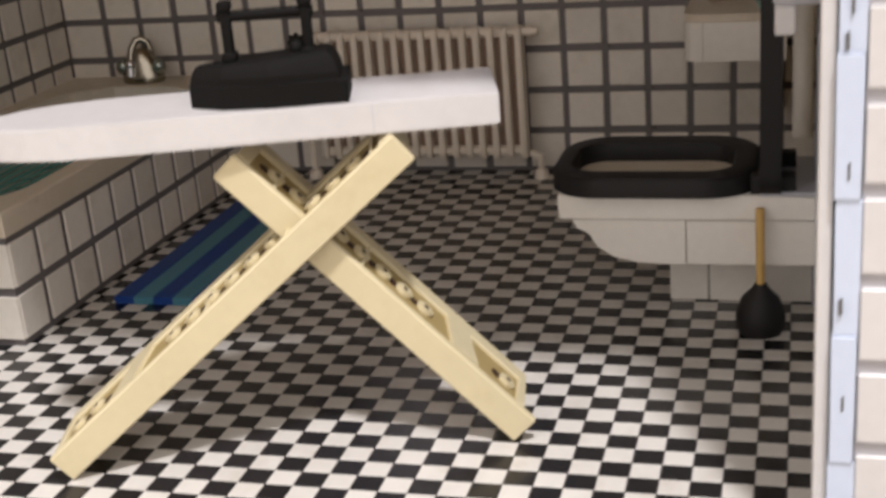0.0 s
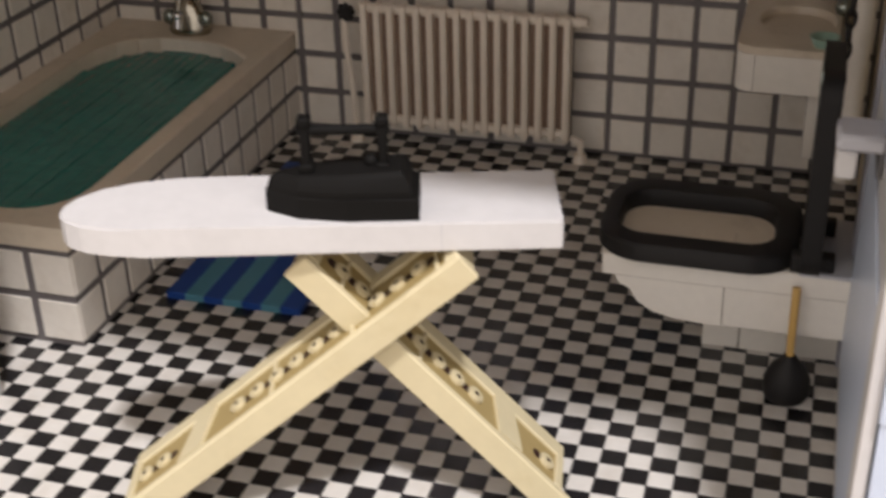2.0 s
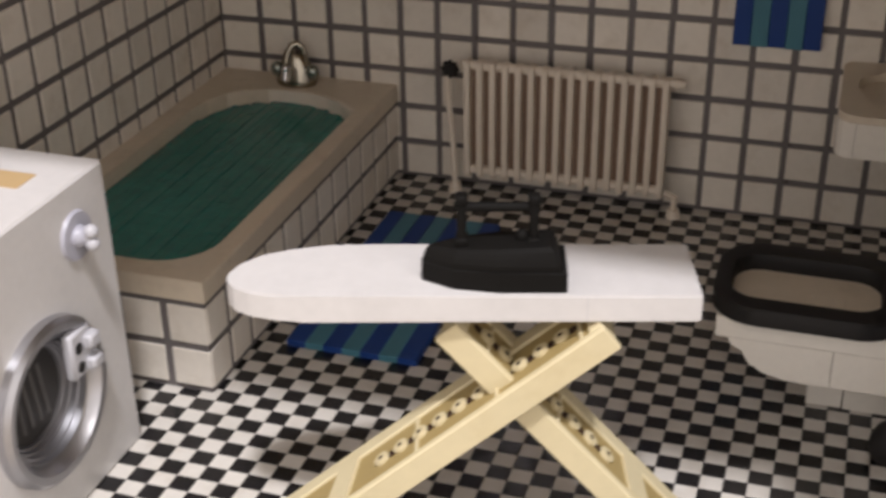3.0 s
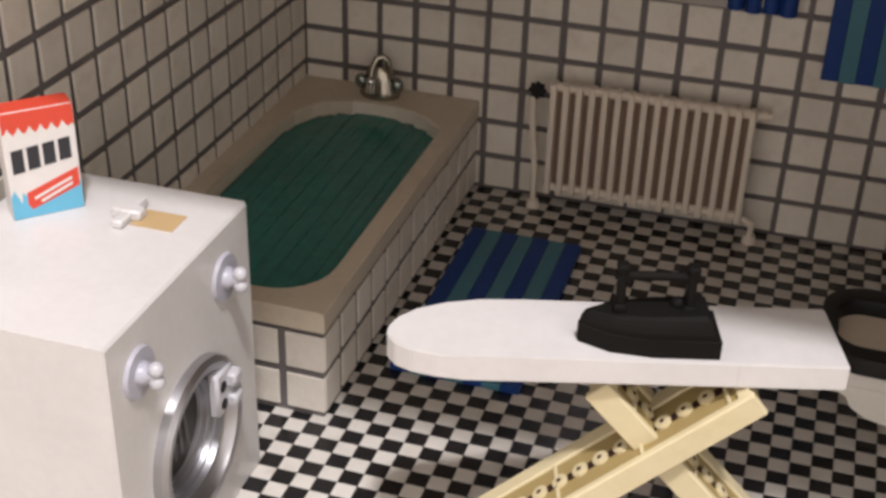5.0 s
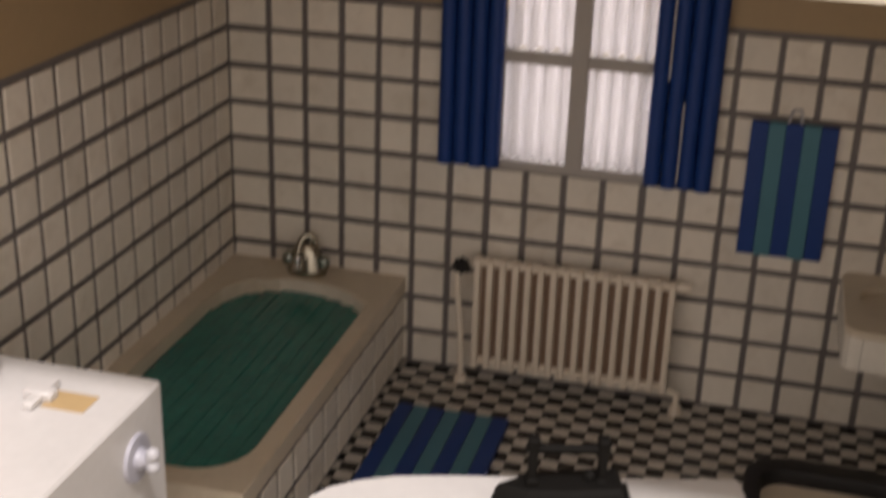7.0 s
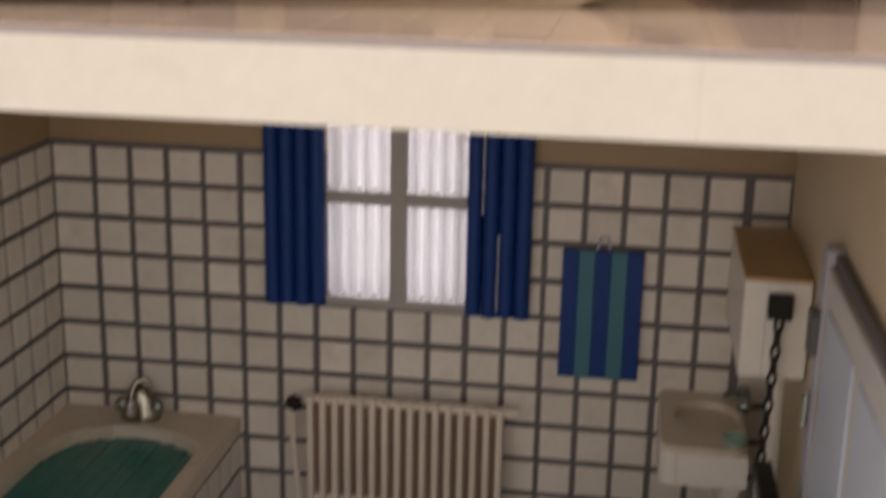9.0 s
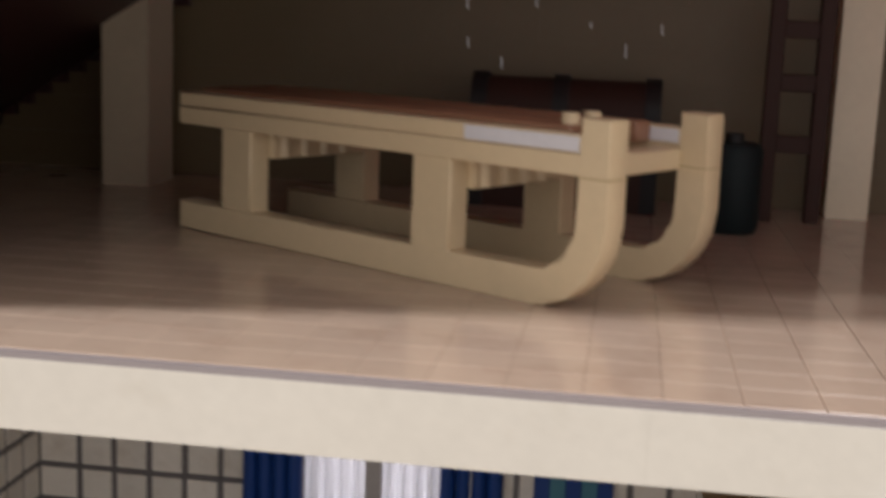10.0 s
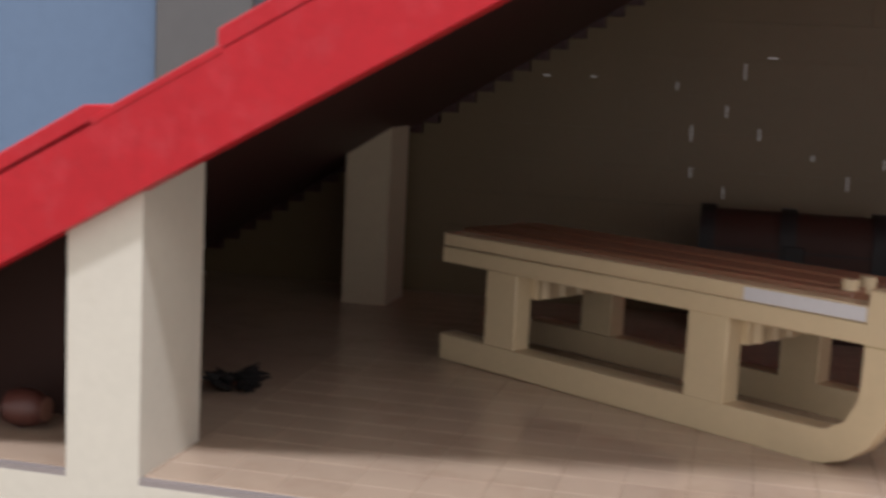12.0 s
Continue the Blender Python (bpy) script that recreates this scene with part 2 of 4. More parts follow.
# ---- bathroom shell ----
floor = setting("floor", box(B(), -1.6, XR + 1.2, YF - 3.2, 1.2, -1.6, -0.12, 0), "grout", "checked bathroom floor of small black and white pieces", "floor")
bm = B()
for x0, x1, z1 in ((-1.6, 14.0, 19.36), (21.1, XR + 1.2, 19.36), (14.0, 21.1, 11.9)):
    box(bm, x0, x1, 0, 1.2, -0.1, z1, 0)
wall_north = setting("wall_north", bm, "grout", "bathroom back wall clad in square white tiles with grey joints", "wall")
bm = B()
for x0, x1, z0 in ((-1.6, 14.0, 19.36), (21.1, XR + 1.2, 19.36), (14.0, 21.1, 22.4)):
    box(bm, x0, x1, -0.02, 1.2, z0, ZB, 0)
setting("wall_upper_north", bm, "beige", "plain beige wall strip above the back wall tiles", "wall")
wall_west = setting("wall_west", box(B(), -1.6, -0.4, YF, 0, -0.1, 19.36, 0), "grout", "bathroom side wall clad in square white tiles", "wall")
setting("wall_upper_west", box(B(), -1.6, -0.38, YF, 0, 19.36, ZB, 0), "beige", "plain beige wall strip above the side wall tiles", "wall")
setting("wall_east", box(B(), XR, XR + 1.2, YF, 0, -0.1, ZB, 0), "beige_pale", "cream bathroom side wall behind the toilet", "wall")
setting("ceiling", box(B(), -1.6, XR + 1.2, YF + 0.8, 1.2, ZB, ZT - 0.45, 0), "beige", "underside of the attic floor above the bathroom", "ceiling")

# ---- open door on the east side ----
dr = tagged(new("door_1"), "white and pale blue door beside the toilet", "door", kind="structure")
part("door_leaf", box(B(), 35.85, XR, -30.6, -16.2, 0.0, 19.6, 0.04), "white", dr)
part("door_post", box(B(), 35.75, XR, -16.2, -15.0, 0.0, 20.2, 0.04), "lilac_grey", dr)
part("top_rail", box(B(), 36.05, XR, -31.2, -15.0, 19.6, 20.1, 0.04), "dark_grey", dr, "dark rail above the door")
part("lock_box", box(B(), 35.45, 35.76, -16.1, -15.1, 16.2, 17.8, 0.05), "dark_grey", dr, "dark grey lock box")
part("handle", cyl(B(), (35.4, -17.0, 15.2), (35.4, -17.0, 14.0), 0.14, n=10), "chrome_dark", dr)
for y0, y1, z0, z1 in ((-29.5, -24.0, 11.5, 18.4), (-22.8, -17.4, 11.5, 18.4), (-29.5, -17.4, 1.4, 9.8)):
    part("door_panel", box(B(), 35.78, 35.86, y0, y1, z0, z1, 0.03), "lilac", dr, "pale blue door panel")

# ---- bathtub ----
tub = thing("bathtub", 0, 0, 0, "tile-clad bathtub full of green water along the side wall", "bathtub")
TX, TY = 9.3, -21.63
part("body", box(B(), -0.38, TX - 0.1, TY + 0.1, -0.02, 0, 4.05, 0), "grout", tub)
out = rrect(-0.39, TX + 0.03, TY - 0.03, -0.05, 0.06, 8)
HEAD = [(8.5, -4.0), (7.6, -3.15), (6.6, -2.6), (5.5, -2.3), (4.3, -2.2), (3.2, -2.35), (2.2, -2.85), (1.45, -3.65), (0.95, -4.8), (0.75, -6.2)]
FOOT = [(cx + 2.3 * math.cos(radians(a)), -18.3 + 2.3 * math.sin(radians(a))) for cx, a0 in ((3.05, 180), (6.2, 270)) for a in range(a0, a0 + 91, 15)]
inn = HEAD + FOOT
mid = Vector((4.6, -11.5))
inn_lo = [(x + 0.1 * (mid.x - x) / 4.5, y + 0.1 * (mid.y - y) / 9.0) for x, y in inn]


def on_edge(x, y):
    """The point of the outer rim that lies out from a point of the opening."""
    d = Vector((x, y)) - mid
    k = min(((TX + 0.03 - mid.x) if d.x > 0 else (-0.39 - mid.x)) / (d.x or 1e-6), ((-0.05 - mid.y) if d.y > 0 else (TY - 0.03 - mid.y)) / (d.y or 1e-6))
    return mid.x + d.x * k, mid.y + d.y * k


bm = B()
corners = [(TX + 0.03, -0.05), (-0.39, -0.05), (-0.39, TY - 0.03), (TX + 0.03, TY - 0.03)]
ring_out = [on_edge(*p) for p in inn]
for c in corners:
    k = min(range(len(ring_out)), key=lambda q: (ring_out[q][0] - c[0]) ** 2 + (ring_out[q][1] - c[1]) ** 2)
    ring_out[k] = c
loops(bm, [[(x, y, 4.05) for x, y in ring_out], [(x, y, 4.87) for x, y in ring_out], [(x * 0.994 + 0.02, y * 0.997 - 0.03, 4.93) for x, y in ring_out], [(x, y, 4.93) for x, y in inn], [(x, y, 4.0) for x, y in inn_lo]], close=False)
part("rim", bm, "tub", tub, "beige tub rim with a rounded opening", smooth=False)
part("water", prism(B(), inn_lo, "z", 3.9, 4.2), "water", tub, "rippled dark green bath water")


def reach(x):
    """How far the water goes along y at x: foot end and head end."""
    ys = []
    for (xa, ya), (xb, yb) in zip(inn_lo, inn_lo[1:] + inn_lo[:1]):
        if (xa - x) * (xb - x) <= 0 and abs(xa - xb) > 1e-6:
            ys.append(ya + (yb - ya) * (x - xa) / (xb - xa))
    return min(ys), max(ys)


# the water lies in small plates, each a little askew
bm = B()
rnd = random.Random(21)
for i in range(9):
    x0, x1 = 0.9 + 0.83 * i, 0.9 + 0.83 * (i + 1) - 0.035
    lo_y = max(reach(x0)[0], reach(x1)[0])
    hi_y = min(reach(x0)[1], reach(x1)[1])
    y = lo_y
    while y < hi_y - 0.1:
        y1 = min(y + 1.6, hi_y)
        q = [bm.verts.new((px, py, 4.3 + rnd.uniform(-0.01, 0.01))) for px, py in ((x0, y), (x1, y), (x1, y1 - 0.02), (x0, y1 - 0.02))]
        lo = [bm.verts.new((v.co.x, v.co.y, 4.22)) for v in q]
        bm.faces.new(q)
        for k in range(4):
            bm.faces.new((q[k], q[(k + 1) % 4], lo[(k + 1) % 4], lo[k]))
        y += 1.6
part("water_surface", bm, "water", tub, "rippled green water in small plates", smooth=False)["kind"] = "stuff"
# pale inner wall at the head end, in short arc pieces
for k, (p, q) in enumerate(zip(HEAD[:7], HEAD[1:7])):
    p, q = Vector(p), Vector(q)
    inward = Vector((-(q - p).y, (q - p).x)).normalized() * 0.22
    q = q - (q - p).normalized() * 0.03
    pts = [tuple(p), tuple(q), tuple(q + inward), tuple(p + inward)]
    part("ledge", prism(B(), pts, "z", 4.1, 4.9 + 0.02 * (k % 3)), "tub" if k == 5 else "radiator", tub, smooth=False)
tap = thing("bath_tap", 4.3, -1.3, 4.93, "small chrome mixer tap on the bathtub rim", "tap")
tap.scale = (1.1, 0.95, 1.25)
rings = [[(r * math.cos(2 * math.pi * k / 20), r * 0.8 * math.sin(2 * math.pi * k / 20), z) for k in range(20)] for r, z in ((0.95, 0), (1.0, 0.12), (0.95, 0.3), (0.78, 0.7), (0.62, 1.1), (0.4, 1.32))]
part("base", loops(B(), rings), "tap_chrome", tap)
part("spout", ball(cyl(cyl(B(), (-0.1, -0.25, 0.75), (-0.28, -0.7, 0.75), 0.22, 0.18), (-0.28, -0.68, 0.78), (-0.3, -0.78, 0.3), 0.18, 0.2), (-0.28, -0.7, 0.75), 0.2), "chrome", tap, "short bright chrome spout")
arch = [(0.38, 0.1, 0.5), (0.42, 0.14, 1.15), (0.34, 0.12, 1.5), (0.12, 0.05, 1.68), (-0.14, -0.08, 1.6), (-0.3, -0.25, 1.3), (-0.34, -0.4, 0.9)]
rings = []
for k, p in enumerate(arch):
    d = (Vector(arch[min(k + 1, len(arch) - 1)]) - Vector(arch[max(k - 1, 0)])).normalized()
    u = d.cross(Vector((-0.35, 0.94, 0))).normalized()
    v = d.cross(u)
    rings.append([Vector(p) + 0.15 * (u * math.cos(a * math.pi / 6) + v * math.sin(a * math.pi / 6)) for a in range(12)])
bm = loops(B(), rings)
bmesh.ops.recalc_face_normals(bm, faces=bm.faces[:])
part("neck", bm, "tap_chrome", tap, "thin dull chrome swan neck")
for sx in (-0.85, 0.9):
    part("knob", ball(cyl(B(), (sx * 0.5, -0.1, 0.55), (sx, -0.2, 0.6), 0.2), (sx, -0.25, 0.62), 0.32), "chrome_dark", tap, "dark green chrome knob")

# ---- radiator ----
rad = thing("radiator", 13.25, -1.1, 0, "old ribbed off-white radiator on the back wall", "radiator")
rib = bmesh.new()
prism(rib, [(-0.62, 1.2), (-0.5, 0.98), (0.1, 0.95), (0.3, 1.1), (0.3, 6.9), (0.1, 7.08), (-0.5, 7.05), (-0.62, 6.85)], "x", -0.15, 0.15)
bmesh.ops.bevel(rib, geom=rib.edges[:], offset=0.05, segments=1, affect="EDGES")
rib = mesh_of("rib", rib, "radiator", True)
pieces("rib", rad, rib, [(0.2 + k * 0.645, 0, 0.02 * ((k * 7) % 3 - 1)) for k in range(16)])
bm = box(B(), 0.3, 9.8, -0.14, 0.2, 1.25, 6.75, 0.03)
part("core", bm, "rad_back", rad, "brown inner core")
for z in (1.3, 6.8):
    part("header_pipe", cyl(B(), (-0.05, -0.15, z), (9.95, -0.15, z), 0.24), "radiator", rad)
part("end_cap", cyl(cyl(B(), (9.9, -0.15, 6.8), (10.75, -0.15, 6.8), 0.22), (10.3, -0.15, 6.8), (10.5, -0.15, 6.8), 0.28), "radiator", rad)
for x, top in ((-0.5, 6.6), (10.6, 1.1)):
    bm = B()
    if x < 0:
        cyl(bm, (x, -0.25, 0), (x - 0.08, -0.25, 2.6), 0.16)
        cyl(bm, (x - 0.08, -0.25, 2.5), (x - 0.32, -0.25, 4.9), 0.16)
        cyl(bm, (x - 0.32, -0.25, 4.8), (x - 0.36, -0.25, top), 0.16)
    else:
        cyl(bm, (x, -0.25, 0), (x, -0.25, top), 0.16)
    cyl(bm, (x, -0.25, 0), (x, -0.25, 0.42), 0.36, 0.28)
    if x > 0:
        cyl(bm, (x - 0.5, -0.2, 1.2), (x, -0.25, 1.0), 0.16)
    part("pipe", bm, "radiator", rad)
bm = cyl(B(), (-0.55, -0.5, 6.7), (-0.55, -0.95, 6.7), 0.3, n=16)
for k in range(8):
    a = math.pi * k / 4
    ball(bm, (-0.55 + 0.34 * math.cos(a), -0.75, 6.7 + 0.34 * math.sin(a)), 0.13, n=8)
part("valve_knob", bm, "black", rad, "black notched valve knob")

# ---- window ----
win = tagged(new("window_1"), "small window with grey bars", "window", kind="structure")
for name, x0, x1, z0, z1 in (("mullion", 17.25, 18.08, 11.9, 22.4), ("crossbar", 14.0, 17.25, 16.85, 17.45), ("crossbar", 18.08, 21.1, 16.85, 17.45), ("window_sill", 13.95, 21.15, 11.5, 11.95), ("window_frame", 13.95, 21.15, 22.3, 22.6)):
    part(name, box(B(), x0, x1, -0.3, 0.3, z0, z1, 0.04), "frame", win)
for x0, x1 in ((14.02, 17.25), (18.08, 21.08)):
    for z0, z1 in ((11.95, 16.85), (17.45, 22.3)):
        net = thing("lace_net", 0, 0, 0, "ribbed white lace net curtain behind the window bars", "curtain", "lace nets")
        w = (x1 - x0) / 4
        for k in range(4):
            xa = x0 + w * k
            bm = B()
            n = 12
            va, vb = [], []
            for z in (z0 + 0.18 * 1, z1):
                va.append([bm.verts.new((xa + w * q / n, -0.02 + 0.17 * math.cos(2 * math.pi * q / n), z - (0.18 if z < z1 else 0) * (0.5 + 0.5 * math.cos(2 * math.pi * q / n)) * -1 - (0.18 if z < z1 else 0))) for q in range(n + 1)])
                vb.append([bm.verts.new((v.co.x, v.co.y + 0.05, v.co.z)) for v in va[-1]])
            for q in range(n):
                bm.faces.new((va[0][q], va[0][q + 1], va[1][q + 1], va[1][q]))
                bm.faces.new((vb[0][q + 1], vb[0][q], vb[1][q], vb[1][q + 1]))
                bm.faces.new((va[0][q + 1], va[0][q], vb[0][q], vb[0][q + 1]))
            part("fold", bm, "lace", net)
for n_c, (x0, x1) in enumerate(((10.95, 14.05), (21.1, 24.3))):
    c = thing("curtain", 0, 0, 0, "navy blue ribbed curtain beside the window", "curtain", "navy curtains")
    w = (x1 - x0) / 4
    for k in range(4):
        gap = 0.012 if n_c and k in (0, 1) else 0.0
        pts = [(x0 + w * (k + 0.5) + (w * 0.5 - gap) * math.cos(2 * math.pi * q / 16), -0.55 + 0.42 * math.sin(2 * math.pi * q / 16)) for q in range(16)]
        bm = prism(B(), pts, "z", 11.6 + 0.07 * ((k + n_c) % 2), 22.7)
        part("fold", bm, "blue", c)
    if n_c:
        for k, z0, z1 in ((1, 16.8, 22.5), (2, 11.9, 15.8)):
            # white strip painted in for the bright slit between two folds
            part("pale_edge", box(B(), x0 + w * k - 0.03, x0 + w * k + 0.03, -0.75, -0.68, z0, z1, 0), "white", c, "thin white strip for the light between folds")

# ---- towel, mat ----
tw = thing("towel", 27.78, -0.36, 15.25, "striped navy and teal towel hanging from a wall hook", "towel")
for k in range(5):
    part("stripe", box(B(), -1.95 + 0.78 * k, -1.95 + 0.78 * (k + 1), -0.16, 0.16, -6.55 - 0.03 * (k % 2), 0, 0.03), "teal" if k % 2 else "blue", tw, "teal stripe" if k % 2 else "navy stripe")
bm = B()
for sx in (-0.3, 0.3):
    cyl(bm, (sx, 0, 0), (sx * 0.6, 0.1, 0.6), 0.07, n=8)
cyl(bm, (-0.2, 0.1, 0.6), (0.2, 0.1, 0.6), 0.07, n=8)
part("hook", bm, "grey", tw)
mt = thing("bath_mat", 10.55, -17.6, 0.0, "striped navy and teal bath mat on the floor beside the tub", "mat")
for k in range(7):
    part("stripe", box(B(), 0.8 * k, 0.8 * (k + 1), 0, 12.5, 0.0, 0.32, 0.03), "teal" if k % 2 else "blue", mt, "teal stripe" if k % 2 else "navy stripe")

# ---- sink ----
sk = thing("wash_basin", 30.85, -6.9, 6.4, "off-white wall basin with a beige oval bowl", "sink")
out = rrect(0, 3.9, 0, 6.9, 0.8, 6)
inn = rrect(0.7, 3.75, 2.0, 5.5, 1.5, 6)
bm = B()
loops(bm, [[(x, y, 1.55) for x, y in out], [(x, y, 1.86) for x, y in out], [(x, y, 1.86) for x, y in inn], [(x * 0.95 + 0.1, y * 0.95 + 0.2, 1.55) for x, y in inn], [(x * 0.66 + 0.76, y * 0.66 + 1.28, 0.85) for x, y in inn]])
part("basin", bm, "tub", sk, "beige basin top with a sunken bowl")
for x0, x1 in ((0.0, 0.75), (0.77, 3.9)):
    bm = prism(B(), [(x0, 0.75 if x0 == 0 else 0.0)] + ([(0.06, 0.42), (0.24, 0.18), (0.5, 0.04)] if x0 == 0 else []) + [(x1, 0.0), (x1, 6.85), (x0, 6.85)], "z", 0, 1.54)
    part("apron", bm, "porcelain", sk, smooth=False)
part("support", box(B(), 2.9, 3.75, 1.2, 6.8, -3.2, -0.01, 0.04), "porcelain", sk)
part("drain", cyl(B(), (2.15, 3.2, 0.84), (2.6, 3.0, 0.92), 0.2), "black", sk)
bt = thing("basin_tap", 34.75, -2.0, 8.26, "small grey chrome basin tap", "tap")
part("spout", cyl(cyl(B(), (0, 0, 0), (0, 0, 1.2), 0.25), (0, 0, 0.9), (-0.9, -0.4, 0.8), 0.16), "chrome_dark", bt)
for dy in (-0.7, 0.7):
    part("knob", ball(B(), (0.05, dy, 0.5), 0.38), "chrome_dark", bt)
cp = thing("soap_dish", 34.15, -6.2, 8.26, "small pale green soap dish on the basin edge", "dish")
part("dish", loops(B(), [[(r * math.cos(2 * math.pi * k / 16), r * math.sin(2 * math.pi * k / 16), z) for k in range(16)] for r, z in ((0.4, 0), (0.6, 0.4), (0.5, 0.4), (0.3, 0.12))]), "mint", cp)

# ---- toilet ----
wc = thing("toilet", 30.6, -16.05, 0, "white brick-built toilet with a black seat and raised black lid", "toilet")
prof = [(1.15, 3.5), (-2.55, 3.5), (-2.4, 3.2), (-2.0, 3.0), (-1.75, 2.55), (-1.2, 2.2), (-0.4, 2.02), (0.4, 1.97), (1.15, 1.97)]
part("bowl", prism(B(), prof, "y", -1.5, 2.4), "porcelain", wc, smooth=False)
part("bowl_back", box(B(), 1.18, 5.8, -1.5, 2.4, 1.97, 3.5, 0.03), "porcelain", wc)
part("bowl_rim", box(B(), -3.0, 5.8, -1.62, 2.5, 3.52, 4.38, 0.06), "porcelain", wc)
part("pedestal", box(B(), 0.45, 1.75, 0.3, 2.0, 0.0, 1.97, 0.03), "porcelain", wc)
part("pedestal", box(B(), 1.78, 5.8, 0.28, 2.0, 0.0, 1.95, 0.03), "porcelain", wc)
o1, i1 = rrect(-3.3, 3.45, -2.05, 3.35, 1.7, 8), rrect(-2.65, 2.6, -1.1, 2.2, 1.0, 8)
bm = B()
loops(bm, [[(x, y, 4.4) for x, y in i1], [(x, y, 4.4) for x, y in o1], [(x, y, 4.95) for x, y in o1], [(x * 0.96, y * 0.96, 5.05) for x, y in o1], [(x * 1.03, y * 1.03, 5.05) for x, y in i1], [(x, y, 4.93) for x, y in i1], [(x, y, 4.4) for x, y in i1]], close=False)
part("seat", bm, "black", wc, "thick black toilet seat")
bm = box(B(), -2.85, 2.9, -1.5, 2.45, 4.3, 4.42, 0)
part("bowl_inside", bm, "tub", wc)
part("bowl_step", box(B(), 0.2, 1.3, -0.6, 0.6, 4.4, 4.55, 0.03), "tub", wc)
bm = prism(B(), [(y - 0.2, z) for y, z in rrect(-1.9, 2.4, 4.3, 11.4, 0.9)], "x", 3.5, 4.15)
part("lid", bm, "black", wc, "raised black toilet lid")
part("lid_ring", cyl(cyl(B(), (3.46, 0, 10.7), (3.52, 0, 10.7), 0.5, n=20), (3.44, 0, 10.7), (3.5, 0, 10.7), 0.36, n=20), "chrome_dark", wc)
for y in (-1.2, 1.4):
    part("hinge", box(B(), 3.2, 4.6, y - 0.3, y + 0.3, 4.2, 5.0, 0.06), "black", wc)
part("tank_foot", box(B(), 3.5, 5.8, -1.7, 2.5, 4.36, 4.5, 0.04), "grey", wc)

cs = thing("toilet_cistern", 33.64, -10.05, 13.0, "white high-level cistern with a hanging pull chain", "cistern")
part("tank", box(B(), 0, 2.66, 0, 8.1, 0, 4.1, 0.05), "porcelain", cs)
part("tank_joint", box(B(), 0.9, 0.94, -0.01, 0.02, 0.05, 3.9, 0), "grey", cs)
part("tank_top", box(B(), -0.03, 2.66, -0.03, 8.1, 4.1, 4.24, 0.02), "tan_lid", cs, "tan cistern cover")
part("lever_plate", box(B(), 0.95, 1.9, -0.5, 0.02, 2.65, 3.65, 0.05), "black", cs)
link = bmesh.new()
ring = []
for a in range(12):
    th = 2 * math.pi * a / 12
    c = Vector((0.16 * math.cos(th), 0, 0.36 * math.sin(th)))
    nrm = Vector((math.cos(th), 0, math.sin(th)))
    ring.append([c + nrm * 0.075 * math.cos(2 * math.pi * q / 6) + Vector((0, 0.075 * math.sin(2 * math.pi * q / 6), 0)) for q in range(6)])
loops(link, ring + [ring[0]], close=False)
link = mesh_of("chain_link", link, "black", True)
for k in range(13):
    pieces("chain_link", cs, link, [(1.4 - 0.02 * k, -0.4, 2.45 - 0.58 * k)], Matrix.Rotation(radians(90 * (k % 2) + 15), 4, "Z"))
pipe = thing("flush_pipe", 35.4, -9.2, 4.0, "white flush pipe from cistern to toilet", "pipe")
part("tube", cyl(B(), (0, 0, 0), (0, 0.6, 9.1), 0.38), "porcelain", pipe)
ph = thing("paper_holder", 35.85, -23.2, 10.5, "pale grey wall holder with a white paper block", "holder")
part("cover", box(B(), -1.3, 0, 0.05, 1.5, 0.75, 1.25, 0.12), "grey", ph)
part("paper", box(B(), -1.25, -0.7, 0, 1.4, 0, 0.78, 0.06), "white", ph)
part("arm", box(B(), -0.15, 0, 0.2, 2.2, 0.0, 0.9, 0.04), "dark_grey", ph)

pl = thing("plunger", 34.15, -18.3, 0, "black toilet plunger with a yellow wooden stick", "plunger")
pl.scale = (1.0, 1.0, 1.1)
bm = B()
rings = [[(r * math.cos(2 * math.pi * k / 18), r * math.sin(2 * math.pi * k / 18), z) for k in range(18)] for r, z in ((0.68, 0), (0.78, 0.2), (0.78, 0.65), (0.6, 1.05), (0.28, 1.35), (0.2, 1.5))]
part("cup", loops(bm, rings), "black", pl)
part("stick", cyl(B(), (0, 0, 1.35), (-0.04, 0.3, 3.7), 0.14), "yellow", pl, "yellow wooden stick")

# ---- ironing board ----
ib = thing("ironing_board", 20.8, -26.5, 0, "white ironing board on crossed cream legs", "ironing board", turn=16.5)
pts = [(6.87, -1.6), (6.87, 1.6), (-2.6, 1.6), (-4.0, 1.54), (-5.1, 1.34), (-6.0, 0.95), (-6.6, 0.4), (-6.85, -0.15), (-6.85, -0.55), (-6.6, -0.98), (-6.1, -1.3), (-5.4, -1.52), (-4.5, -1.6)]
bm = prism(B(), pts, "z", 8.98, 9.85)
bmesh.ops.bevel(bm, geom=bm.edges[:], offset=0.05, segments=2, affect="EDGES")
board = part("board", bm, "white", ib, smooth=False)
part("seam", box(B(), 3.6, 3.62, -1.605, -1.59, 9.02, 9.8, 0), "grey", board)


IB = pose(20.8, -26.5, 0, 0, 0, 16.5).inverted()


